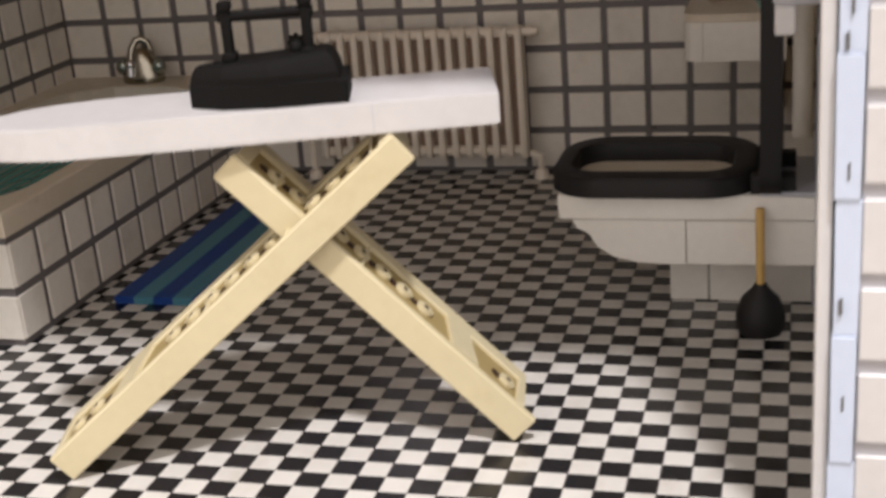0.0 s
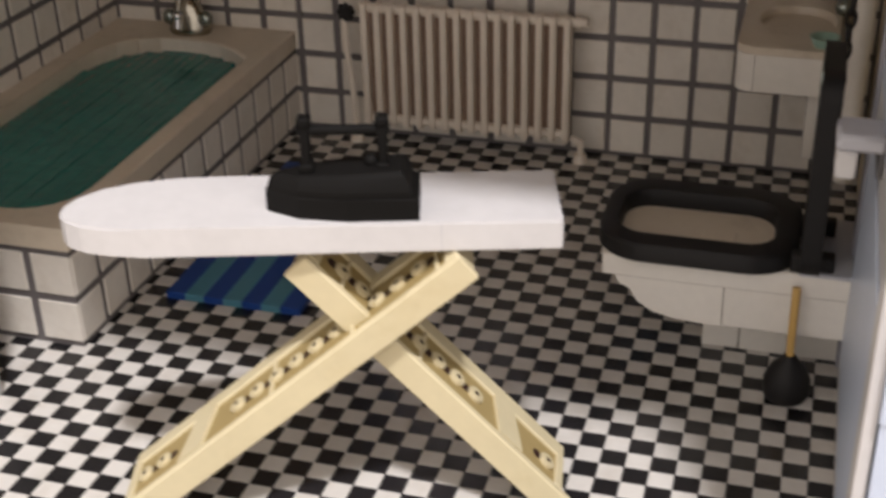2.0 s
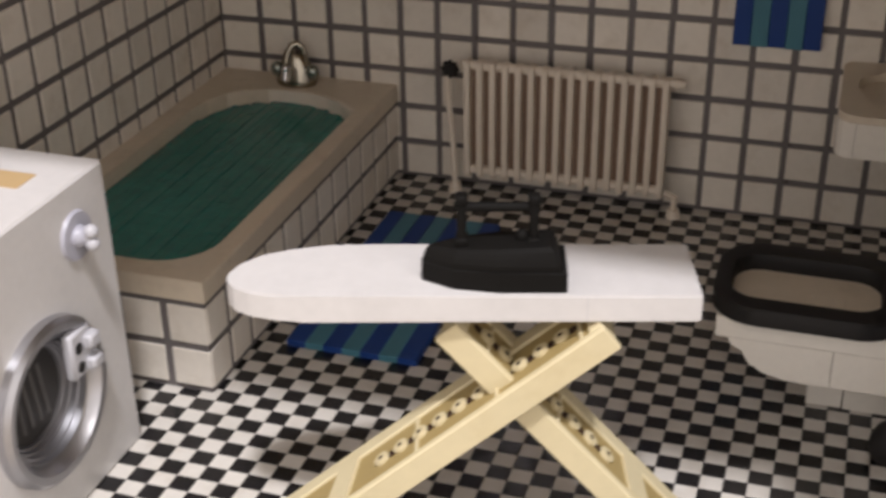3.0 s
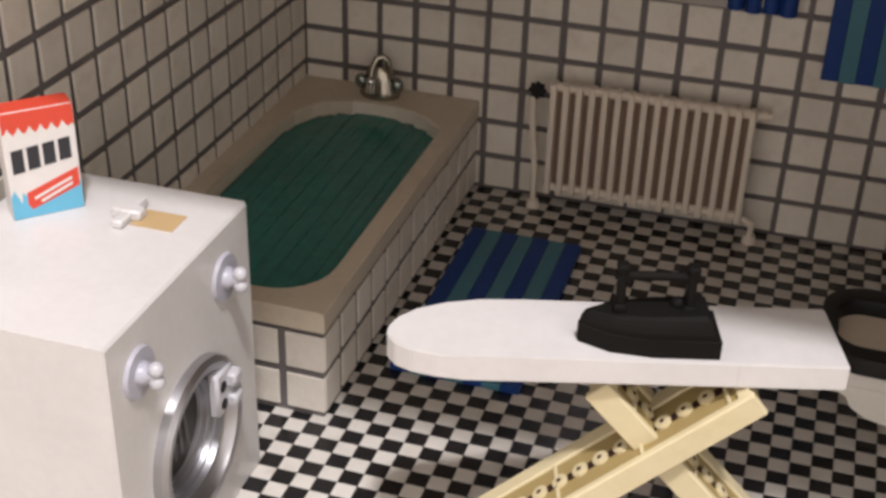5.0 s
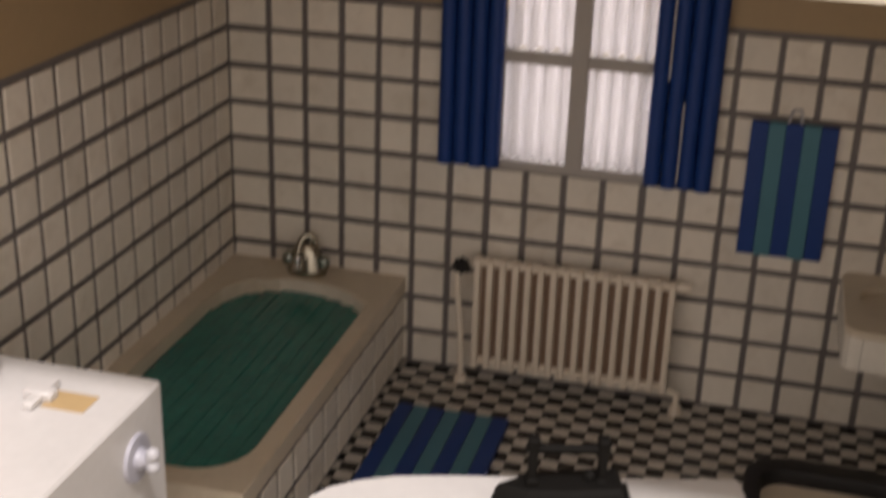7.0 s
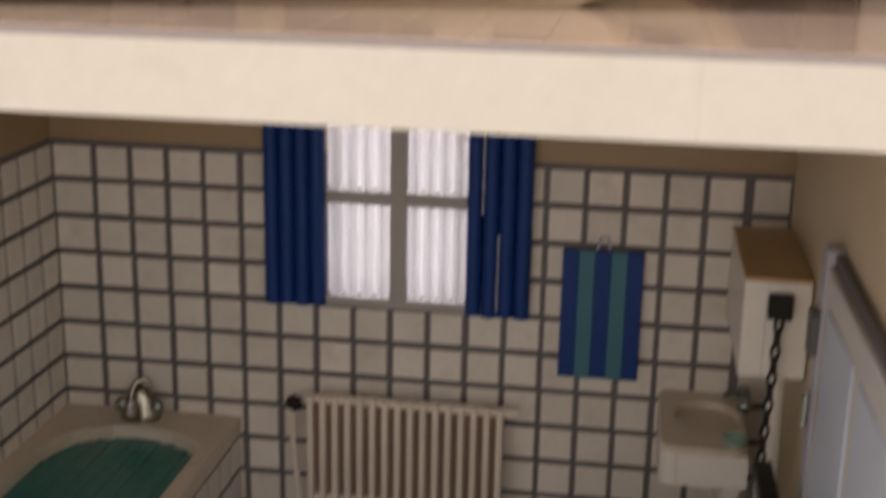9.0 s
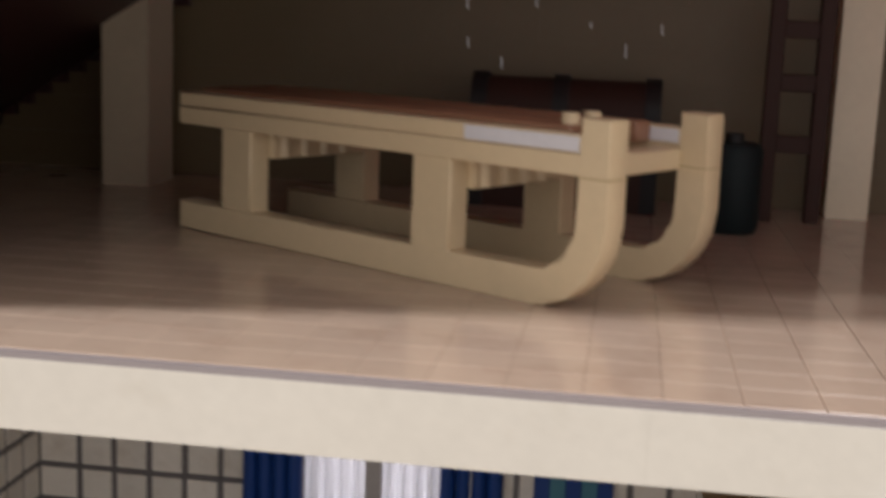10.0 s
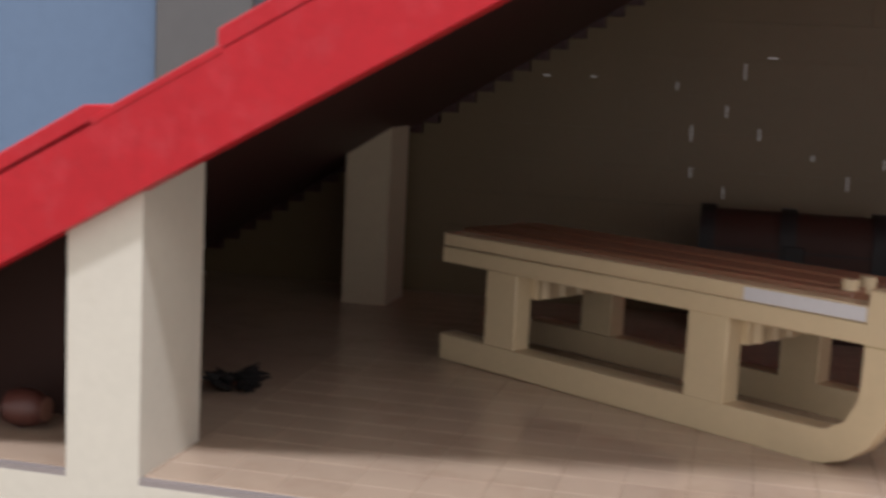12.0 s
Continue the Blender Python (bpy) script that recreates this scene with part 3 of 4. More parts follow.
def leg(a, b, short, v1, braces):
    """A leg with smooth cheeks and a recessed, pinned upper face, along its near side from a to b."""
    a, b = Vector(a), Vector(b)
    d = b - a
    ln = d.length
    d.normalize()
    v = Vector((-d.y, d.x, 0)).normalized()
    v = v if v.y > 0 else -v
    up = d.cross(v)
    up = up if up.z > 0 else -up
    m = IB @ Matrix(((d.x, v.x, up.x, a.x), (d.y, v.y, up.y, a.y), (d.z, v.z, up.z, a.z), (0, 0, 0, 1)))

    def put(name, bm, material, parent):
        bmesh.ops.transform(bm, matrix=m, verts=bm.verts)
        return part(name, bm, material, parent, smooth=False)
    lg = put("leg", box(B(), 0, ln, 0.0, 0.28, -0.48, 0.41, 0.05), "cream", ib)
    c0, c1 = 0.3, v1 - 0.62
    put("back_cheek", box(B(), short, ln - 0.1, c1, v1, -0.38, 0.41, 0.05), "cream", lg)
    # the channel's shade is put into a darker cream
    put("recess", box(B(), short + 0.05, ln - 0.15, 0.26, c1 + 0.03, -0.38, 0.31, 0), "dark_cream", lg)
    put("end_stop", box(B(), short, short + 0.3, c0 - 0.03, c1 + 0.02, -0.4, 0.42, 0.03), "cream", lg)
    put("end_stop", box(B(), ln - 0.5, ln - 0.08, c0 - 0.03, c1 + 0.02, -0.4, 0.42, 0.03), "cream", lg)
    for s in braces:
        put("brace", prism(B(), [(s, c0), (s + 0.95, c0), (s + 1.35, c1 + 0.02), (s + 0.5, c1 + 0.02)], "z", -0.4, 0.42), "cream", lg)
    c = (c0 + c1) / 2
    k, n = short + 0.68, 0
    while k < ln - 0.75:
        if not any(s - 0.35 < k < s + 1.7 for s in braces):
            put("pin", cyl(cyl(B(), (k, c, 0.29), (k, c, 0.4), 0.28, n=12), (k, c, 0.39), (k, c, 0.43), 0.2, n=10), "cream", lg)
            # flat brown discs paint the dark inside of the holes
            put("socket", cyl(B(), (k + 0.39, c, 0.3), (k + 0.39, c, 0.325), 0.17, n=10), "brown", lg)
            put("pin_hole", cyl(B(), (k, c, 0.42), (k, c, 0.436), 0.09, n=8), "brown", lg)
            if n % 4 == 3:
                put("bridge", box(B(), k + 0.6, k + 0.72, c0, c1 + 0.02, 0.25, 0.4, 0.02), "cream", lg)
            n += 1
        k += 0.78


leg((15.72, -30.2, 0.38), (25.5, -27.2, 8.72), 0.15, 2.6, (2.4,))
leg((28.1, -26.55, 0.38), (20.7, -27.75, 8.4), 0.45, 2.3, (2.2,))

iron = thing("flat_iron", 21.78, -26.78, 9.85, "black old-fashioned flat iron resting on the ironing board", "iron", turn=16.0)
iron.scale = (0.95, 0.93, 0.96)
sole = [(2.3, -0.95), (2.3, 0.98), (0.35, 1.0), (-1.05, 0.76), (-2.1, 0.13), (-2.1, -0.13), (-1.13, -0.72), (0.26, -0.95)]
bm = prism(B(), sole, "z", 0, 0.66)
bmesh.ops.bevel(bm, geom=bm.edges[:], offset=0.03, segments=1, affect="EDGES")
part("sole", bm, "iron", iron, smooth=False)
shape = ((0.64, 0.95, 0.93, 0.0), (0.85, 0.93, 0.93, 0.0), (1.02, 0.9, 0.86, 0.02), (1.18, 0.86, 0.76, 0.04), (1.26, 0.8, 0.62, 0.05))
bm = loops(B(), [[(x * fx - 0.06, y * fy, z + rise * x) for x, y in sole] for z, fx, fy, rise in shape])
part("body", bm, "iron", iron, smooth=False)
for x in (-0.87, 1.3):
    part("handle_post", box(box(B(), x - 0.14, x + 0.14, -0.17, 0.17, 1.2, 2.62, 0.05), x - 0.2, x + 0.2, -0.3, 0.3, 1.2, 1.45, 0.05), "iron", iron)
part("handle", cyl(B(), (-1.1, 0, 2.4), (1.5, 0, 2.4), 0.15, n=12), "iron", iron)
for x in (-0.87, 1.3):
    part("post_cap", box(B(), x - 0.19, x + 0.19, -0.24, 0.24, 2.55, 2.82, 0.06), "iron", iron)
part("thumb_knob", ball(B(), (0.95, 0.1, 1.4), 0.22), "iron", iron)

# ---- washing machine ----
wm = thing("washing_machine", 7.95, -29.55, 0, "white front-loading washing machine with a round steel door", "washing machine")
DZ, DY = 4.7, -0.05
corner_at = [math.atan2(z - DZ, y - DY) for y, z in ((4.7, 11.1), (-4.65, 11.1), (-4.65, 0), (4.7, 0))]
turns = sorted([2 * math.pi * k / 48 - math.pi for k in range(48)] + corner_at)
square, hole = [], []
for a in turns:
    c, d = math.cos(a), math.sin(a)
    k = min((4.75 if c > 0 else 4.6) / max(abs(c), 1e-9), ((11.1 - DZ) if d > 0 else DZ) / max(abs(d), 1e-9))
    square.append((DY + c * k, DZ + d * k))
    hole.append((DY + 2.1 * c, DZ + 2.1 * d))
bm = loops(B(), [[(-7.7, DY + (y - DY) * 0.985, DZ + (z - DZ) * 0.985) for y, z in square], [(-7.6, y, z) for y, z in square], [(-0.08, y, z) for y, z in square], [(0, DY + (y - DY) * 0.985, DZ + (z - DZ) * 0.985) for y, z in square], [(0, y, z) for y, z in hole]], close=False)
bm.verts.ensure_lookup_table()
bm.faces.new(bm.verts[:len(square)])
part("body", bm, "white", wm, smooth=False)
ring = [[(dx, DY + r * math.cos(2 * math.pi * k / 48), DZ + r * math.sin(2 * math.pi * k / 48)) for k in range(48)] for dx, r in ((-0.05, 2.85), (0.3, 2.82), (0.45, 2.65), (0.42, 2.4), (0.1, 2.2), (0.04, 2.05))]
door = part("door", loops(B(), ring, close=False), "steel", wm, "round steel porthole ring")
bm = loops(B(), [[(dx, DY + r * math.cos(2 * math.pi * k / 48), DZ + r * math.sin(2 * math.pi * k / 48)) for k in range(48)] for dx, r in ((0.04, 2.06), (-0.2, 2.02), (-0.22, 1.92), (-0.42, 1.88), (-0.44, 1.8), (-0.62, 1.76), (-0.64, 1.68), (-0.8, 1.64))], close=False)
part("throat", bm, "steel", door, "stepped bright steel throat")
part("porthole", cyl(B(), (-0.95, DY, DZ), (-0.75, DY, DZ), 1.7, n=48), "drum", door, "dark drum behind the porthole")
bm = B()
for k in range(5):
    y = DY - 1.0 + 0.45 * k
    cyl(bm, (-0.74, y, DZ - 1.1), (-0.74, y - 0.2, DZ + 0.9), 0.06, n=6)
part("drum_ribs", bm, "dark_grey", door)
bm = box(B(), 0.1, 0.5, 0.8, 2.0, DZ + 0.2, DZ + 1.9, 0.1)
part("latch", bm, "grey", door)
for dz in (0.6, 1.3):
    part("latch_hole", cyl(B(), (0.49, 1.2, DZ + dz), (0.53, 1.2, DZ + dz), 0.2, n=12), "black", door)
part("latch_handle", box(box(B(), 0.4, 0.8, 1.5, 2.1, DZ + 0.3, DZ + 0.75, 0.08), 0.4, 0.8, 1.5, 2.1, DZ + 1.1, DZ + 1.6, 0.08), "grey", door)
for y, z in ((-3.0, 9.3), (2.7, 9.3)):
    kn = part("dial", ball(cyl(B(), (0, y, z), (0.12, y, z), 0.86, 0.8, n=24), (0.08, y, z), 0.42, 0.9), "lilac_grey", wm)
    part("grip", ball(ball(cyl(B(), (0.2, y, z), (0.62, y, z), 0.2, n=12), (0.6, y, z + 0.22), 0.25), (0.6, y, z - 0.22), 0.25), "grey", kn)
# flat tan patch; the shade of the drawer recess is its colour
part("drawer_hole", box(B(), -2.85, -1.35, 1.95, 3.05, 11.09, 11.13, 0), "tan_lid", wm)
part("drawer_handle", box(box(B(), -3.3, -2.9, 1.55, 3.35, 11.1, 11.4, 0.06), -3.65, -2.6, 2.2, 2.7, 11.1, 11.45, 0.06), "white", wm)
bx = thing("detergent_box", 2.25, -27.75, 11.1, "printed washing powder carton in red, white and blue", "carton", turn=46.5)
part("carton", box(B(), -1.15, 1.15, -0.1, 0.75, 0, 3.75, 0.03), "paper", bx)
F = -0.105


def flat(name, pts, material, y=F, label=""):
    part(name, prism(B(), pts, "y", y - 0.006, y + 0.01), material, bx, label, smooth=False)


flat("blue_band", [(-1.13, 0.02), (1.13, 0.02), (1.13, 1.0), (0.3, 0.85), (-0.4, 0.5), (-0.75, 0.95), (-0.8, 0.55), (-1.0, 1.05), (-1.13, 0.8)], "print_blue")
flat("red_band", [(-1.13, 3.72), (-1.13, 3.0)] + [(-1.13 + 0.0865 * k, 2.95 + (0.0 if k % 4 == 0 else 0.26 if k % 4 == 2 else 0.1)) for k in range(1, 26)] + [(1.13, 3.0), (1.13, 3.72)], "print_red")
flat("red_banner", [(-0.62, 0.48), (-0.5, 0.3), (1.08, 0.85), (1.08, 1.5), (-0.62, 0.9)], "print_red", F - 0.012)
for k in range(2):
    flat("print_line", [(-0.4 + 0.2 * k, 0.62 - 0.14 * k), (0.85, 1.12 - 0.2 * k), (0.85, 1.22 - 0.2 * k), (-0.4 + 0.2 * k, 0.72 - 0.14 * k)], "paper", F - 0.024)
for k in range(4):
    flat("dark_mark", [(-0.95 + 0.5 * k, 1.62 + 0.07 * k), (-0.57 + 0.5 * k, 1.66 + 0.07 * k), (-0.57 + 0.5 * k, 2.46 + 0.05 * k), (-0.95 + 0.5 * k, 2.42 + 0.05 * k)], "print_black", F - 0.01)
part("side_stripe", box(B(), -1.157, -1.148, -0.05, 0.7, 3.2, 3.73, 0), "print_red", bx)
part("top_stripe", box(B(), -1.13, 1.13, -0.08, 0.73, 3.745, 3.757, 0), "print_red", bx)

# ---- front of the house ----
beam = setting("beam", box(B(), -40, 80, YF + 0.06, YF + 0.8, ZB + 0.01, ZT - 0.2, 0.0), "beam", "smooth cream front beam under the attic floor", "beam")
blk = mesh_of("beam_block", box(B(), 0.001, 9.599, YF, YF + 0.07, ZB, ZT - 0.2, 0.004), "beam")
pieces("beam_block", beam, blk, [(-40 + 9.6 * k + 3.1, 0.003 * (k % 3), 0) for k in range(12)])
setting("beam_edge", box(B(), -40, 80, YF + 0.01, YF + 0.8, ZT - 0.2, ZT - 0.03, 0.0), "edge_grey", "thin grey edge of the attic floor", "trim")
post = tagged(new("wall_front_east"), "front end of the tiled wall, white and pale blue", "wall", kind="structure")
part("edge_strip", box(B(), 35.62, 35.93, YF - 0.3, YF + 0.9, 0, ZB, 0.03), "white", post)
bm = B()
for k in range(9):
    box(bm, 35.93 + 0.02 * (k % 3), 36.48 - 0.03 * (k % 2), YF - 0.5 - 0.05 * (k % 2), YF + 0.9, 2.96 * k, 2.96 * k + 2.95, 0.02)
part("core", bm, "lilac", post, "pale blue strip")
bm = B()
for k, z in enumerate((4.2, 6.4, 9.3, 11.9, 12.6, 15.0)):
    box(bm, 36.18 - 0.1 * (k % 2), 36.23 - 0.08 * (k % 2), YF - 0.57, YF - 0.5, z, z + 0.35, 0)
part("chips", bm, "dark_grey", post)
part("backing", box(B(), 36.48, 37.4, YF - 0.4, YF + 0.9, 0, ZB, 0), "grout_light", post)
me = mesh_of("tile", box(B(), 36.5, 37.38, YF - 0.5, YF - 0.4, 0.16, 1.76, 0.03), "white")
pieces("tile", post, me, [(0, 0, P * k - 0.55) for k in range(14)])
part("side_panel", box(B(), 37.41, 70.0, YF - 0.4, YF + 0.3, -1.6, ZB, 0), "side_cream", post)
setting("wall_front_west", box(B(), -40, -1.6, YF, YF + 1, -1.6, ZB, 0), "beam", "cream front wall beside the bathroom", "wall")

# ---- attic ----
attic_floor = setting("attic_floor", box(B(), -30, 70, YF + 0.3, 6, ZT - 0.45, ZT - 0.12, 0), "tan", "attic floor of glossy tan tiles", "floor")


def roof_z(x):
    """The lower edge of the roof's front band."""
    return 32.93 + 0.56 * x


def inner_z(x):
    """The underside of the roof behind the band."""
    return 34.1 + 0.63 * x


RIDGE = 46.0
gable = [(-9, ZT - 0.4), (101, ZT - 0.4), (101, inner_z(-9) + 0.8), (RIDGE, inner_z(RIDGE) + 0.8), (-9, inner_z(-9) + 0.8)]
attic_wall = setting("attic_wall_north", prism(B(), gable, "y", 4, 5), "attic", "dim brown attic back wall with thin open joints", "wall")
# brick courses of the back wall
bm = B()
rnd = random.Random(5)
for j in range(16):
    for i in range(16):
        x0, z0 = -9 + 4.8 * i - 2.4 * (j % 2), ZT + 1.92 * j
        if z0 + 1.9 < min(inner_z(x0), inner_z(x0 + 4.8)) - 0.2 and x0 + 4.8 < 68:
            box(bm, x0 + 0.003, x0 + 4.797, 3.95 - rnd.random() * 0.03, 4.01, z0 + 0.003, z0 + 1.917, 0.004)
ob = part("brick_courses", bm, "attic", attic_wall, smooth=False)
ob["kind"] = "stuff"
bm = B()
for x, z, h in ((23.4, 41.2, 0.8), (22.6, 39.2, 0.6), (20.9, 37.9, 0.8), (24.35, 38.1, 0.6), (21.0, 36.0, 0.5), (22.75, 35.0, 0.6), (20.0, 40.5, 0.4), (28.9, 35.8, 0.7), (30.6, 37.0, 0.5), (27.1, 37.2, 0.3)):
    box(bm, x, x + 0.045, 3.82, 3.9, z, z + h, 0)
for x, z, w in ((13.0, 40.9, 0.35), (15.5, 40.95, 0.3), (24.5, 42.3, 0.5)):
    box(bm, x, x + w, 3.82, 3.9, z, z + 0.06, 0)
part("light_gap", bm, "gap", attic_wall, "light showing through wall joints")

col = thing("front_column", 6.28, YF, ZT - 0.25, "smooth cream attic column at the front edge", "column")
part("shaft", prism(B(), [(-1.17, 0), (1.17, 0), (1.17, inner_z(7.45) - ZT + 0.35), (-1.17, inner_z(5.1) - ZT + 0.35)], "y", 0.0, 4.2), "beam", col, smooth=False)
ic = thing("inner_column", 4.9, -1.5, ZT - 0.05, "cream attic column near the back wall", "column")
# the attic's shade is put into this column's colour
part("shaft", prism(B(), [(-1.0, 0), (1.35, 0), (1.35, inner_z(6.25) - ZT + 0.2), (-1.0, inner_z(3.9) - ZT + 0.2)], "y", 0, 3.4), "cream_in_shade", ic, smooth=False)
# panel added to blacken the low space under the roof
setting("attic_partition", prism(B(), [(-7.0, ZT - 0.1), (4.2, ZT - 0.1), (4.2, inner_z(4.2) - 0.02), (-7.0, inner_z(-7.0) - 0.02)], "y", -26.2, -25.4), "brown", "dark brown panel added low under the sloping roof", "wall")
ec = thing("back_column", 39.8, 1.55, ZT - 0.05, "cream attic column at the far side", "column")
part("shaft", box(B(), -1.0, 1.0, 0, 2.35, 0, 24, 0.03), "cream_old", ec, smooth=False)

xe = 2 * RIDGE + 30
def slab(line, up, y0, y1):
    pts = [(-30, 0), (RIDGE, 0), (xe, 0), (xe, up), (RIDGE, up), (-30, up)]
    return loops(B(), [[(x, y, line(min(x, 2 * RIDGE - x)) + dz) for x, dz in pts] for y in (y0, y1)])


roof = setting("roof", slab(inner_z, 0.6, YF + 0.35, 5.5), "red", "sloping bright red roof of overlapping slope pieces", "roof")
part("front_band", slab(roof_z, 2.7, YF - 0.6, YF + 0.34), "red", roof, "broad red front band", smooth=False)
# dark sheet added below the roof; its colour carries the underside's shade
part("lining", loops(B(), [[(x, y, inner_z(x) + up) for x, up in ((-7.2, -0.12), (RIDGE, -0.12), (RIDGE, -0.004), (-7.2, -0.004))] for y in (YF + 0.36, 3.9)]), "lining", roof, "dark red sheet added for the shaded underside")
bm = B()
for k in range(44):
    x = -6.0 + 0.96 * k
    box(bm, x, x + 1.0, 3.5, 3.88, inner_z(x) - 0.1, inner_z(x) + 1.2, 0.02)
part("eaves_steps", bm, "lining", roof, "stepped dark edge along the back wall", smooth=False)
high, low = B(), B()
prism(high, [(0, -0.2), (3.5, 1.8), (4.4, 2.3), (4.4, 2.52), (3.5, 2.5), (0, 0.5)], "y", 0, 3.63)
prism(low, [(0, -0.2), (3.9, 2.0), (3.9, 2.3), (0, 0.1)], "y", 0, 3.63)
for bm in (high, low):
    bmesh.ops.bevel(bm, geom=bm.edges[:], offset=0.05, segments=1, affect="EDGES")
sh = [mesh_of("shingle", high, "red"), mesh_of("shingle", low, "red")]
for i in range(14):
    x = -12.4 + 3.7 * i
    pieces("shingle", roof, sh[i % 2], [(x, YF - 0.6 - 0.03 * ((i * 3 + j) % 2) + 3.65 * j, roof_z(x) + 2.7 + (0.08 if i % 4 == 2 else 0.0)) for j in range(10)])

# ---- sled ----
sd = thing("sled", 11.7, -12.2, ZT, "cream sled with curved runners and brown slats", "sled", turn=-32.3)
sd.scale = (1.0, 1.0, 1.035)
L = 20.3
for n_r, y in enumerate((0.0, 5.8)):
    arc = [(L - 2.6 + 2.6 * math.sin(radians(a)), 2.6 - 2.6 * math.cos(radians(a))) for a in range(0, 91, 10)]
    arc_in = [(L - 2.6 + 1.5 * math.sin(radians(a)), 2.6 - 1.5 * math.cos(radians(a))) for a in range(90, -1, -10)]
    bm = prism(B(), [(0, 0)] + arc + [(L, 5.75), (L - 1.1, 5.75)] + arc_in + [(0, 1.1)], "y", y, y + 1.0)
    bmesh.ops.bevel(bm, geom=[e for e in bm.edges if abs(e.verts[0].co.y - e.verts[1].co.y) < 1e-6], offset=0.06, segments=1, affect="EDGES")
    part("runner", bm, "cream_sled", sd)
    for x in (2.55 + 0.35 * n_r, 12.45 + 0.35 * n_r):
        part("upright", box(B(), x, x + 1.7, y + 0.03, y + 0.97, 1.05, 4.2, 0.05), "cream_sled", sd)
    part("side_rail", box(box(B(), 0.0, L - 1.05, y - 0.02, y + 1.02, 4.05, 4.7, 0.03), 0.0, L - 1.05, y, y + 1.0, 4.72, 5.25, 0.04), "cream_sled", sd)
    part("joint", box(B(), L - 1.12, L + 0.02, y - 0.015, y + 1.015, 4.0, 4.03, 0), "dark_cream", sd)
    # thin pale strip paints the highlight on the rail's front part
    part("pale_cap", box(B(), L - 5.6, L - 1.1, y - 0.05, y - 0.02, 4.76, 5.2, 0), "grey_light", sd)
for x in (2.85, 12.7):
    part("crossbar", box(B(), x, x + 1.75, 0.9, 5.9, 3.05, 4.2, 0.05), "cream_sled", sd)
for k in range(5):
    part("slat", box(B(), 0.1, L - 2.2 - 0.3 * (k % 2), 1.04 + 0.95 * k, 1.94 + 0.95 * k, 4.7, 5.4 + 0.03 * (k % 2), 0.05), "wood", sd)
for k in range(2):
    part("peg", cyl(B(), (L - 2.6, 1.6 + 1.2 * k, 5.2), (L - 2.6, 1.6 + 1.2 * k, 5.75), 0.3, n=14), "cream_sled", sd)
for x in (2.55, 12.45):
    for j in range(4):
        part("stud", cyl(B(), (x + 1.93, 1.5 + 1.05 * j, 3.1), (x + 1.93, 1.5 + 1.05 * j, 4.2), 0.3, n=12), "cream_sled", sd)
part("front_bar", box(B(), L - 1.9, L - 1.0, 0.9, 5.9, 3.9, 4.6, 0.05), "cream_sled", sd)

# ---- things at the attic back ----
sc = thing("suitcase", 26.4, 0.6, ZT, "dark brown trunk with black straps and a rounded top", "trunk")
arch = [(-1.5, 0), (1.5, 0)] + [(1.5 * math.cos(radians(a)), 4.4 + 1.7 * math.sin(radians(a))) for a in range(0, 181, 20)]
bm = prism(B(), arch, "x", -4.3, 4.3)
part("case", bm, "brown", sc)
for x in (-4.25, -0.4, 3.9):
    part("strap", prism(B(), [(y * 1.06, z * 1.03) for y, z in arch], "x", x - 0.3, x + 0.45), "black", sc)
part("latch", box(B(), -0.5, 0.5, -1.66, -1.5, 3.7, 4.6, 0.05), "black", sc)
part("lid_line", box(B(), -4.2, 4.2, -1.53, -1.48, 4.25, 4.33, 0), "black", sc)
bn = thing("bin", 33.9, -4.4, ZT, "dark green round bin on the attic floor", "bin")
part("drum", loops(B(), [[(r * math.cos(2 * math.pi * k / 20), r * math.sin(2 * math.pi * k / 20), z) for k in range(20)] for r, z in ((1.1, 0), (1.25, 0.3), (1.25, 3.6), (1.05, 3.9))]), "dark_green", bn)
part("lid", cyl(B(), (0, 0, 3.9), (0, 0, 4.3), 0.4, n=12), "black", bn)
ch = thing("chair", 36.4, -1.0, ZT, "dark brown ladder-back chair in the attic shade", "chair")
for x, h in ((-0.7, 11.0), (1.5, 11.0)):
    part("back_post", box(B(), x - 0.35, x + 0.35, 0.2, 0.9, 0, h, 0.05), "brown", ch)
for z in (3.2, 6.0, 8.4):
    part("rung", box(B(), -0.4, 1.2, 0.3, 0.8, z, z + 0.8, 0.05), "brown", ch)
rag = thing("dark_plant", 5.9, -20.9, ZT, "small black spiky plant lying by the column", "plant")
bm = B()
rnd = random.Random(3)
for k in range(34):
    a, r0 = rnd.random() * 6.28, 0.2 + rnd.random() * 0.5
    p = Vector((r0 * math.cos(a) * 1.2, r0 * math.sin(a), 0.15 + rnd.random() * 0.55))
    d = Vector((math.cos(a) * 1.1, math.sin(a), rnd.uniform(-0.1, 0.5))) * (0.3 + rnd.random() * 0.4)
    cyl(bm, p, p + d, 0.17, 0.03, n=5)
part("leaves", bm, "black", rag)
jar = thing("brown_jar", 1.75, -28.0, ZT, "small reddish brown pot lying on the attic floor", "pot")
bm = B()
rings = [[(x, r * math.cos(2 * math.pi * k / 16), 0.66 + r * math.sin(2 * math.pi * k / 16)) for k in range(16)] for x, r in ((-0.75, 0.28), (-0.6, 0.55), (-0.1, 0.66), (0.35, 0.58), (0.55, 0.42), (0.68, 0.46))]
part("body", loops(bm, rings), "clay", jar)
part("mouth", cyl(B(), (0.64, 0, 0.66), (0.72, 0, 0.66), 0.38, n=16), "clay_pale", jar)

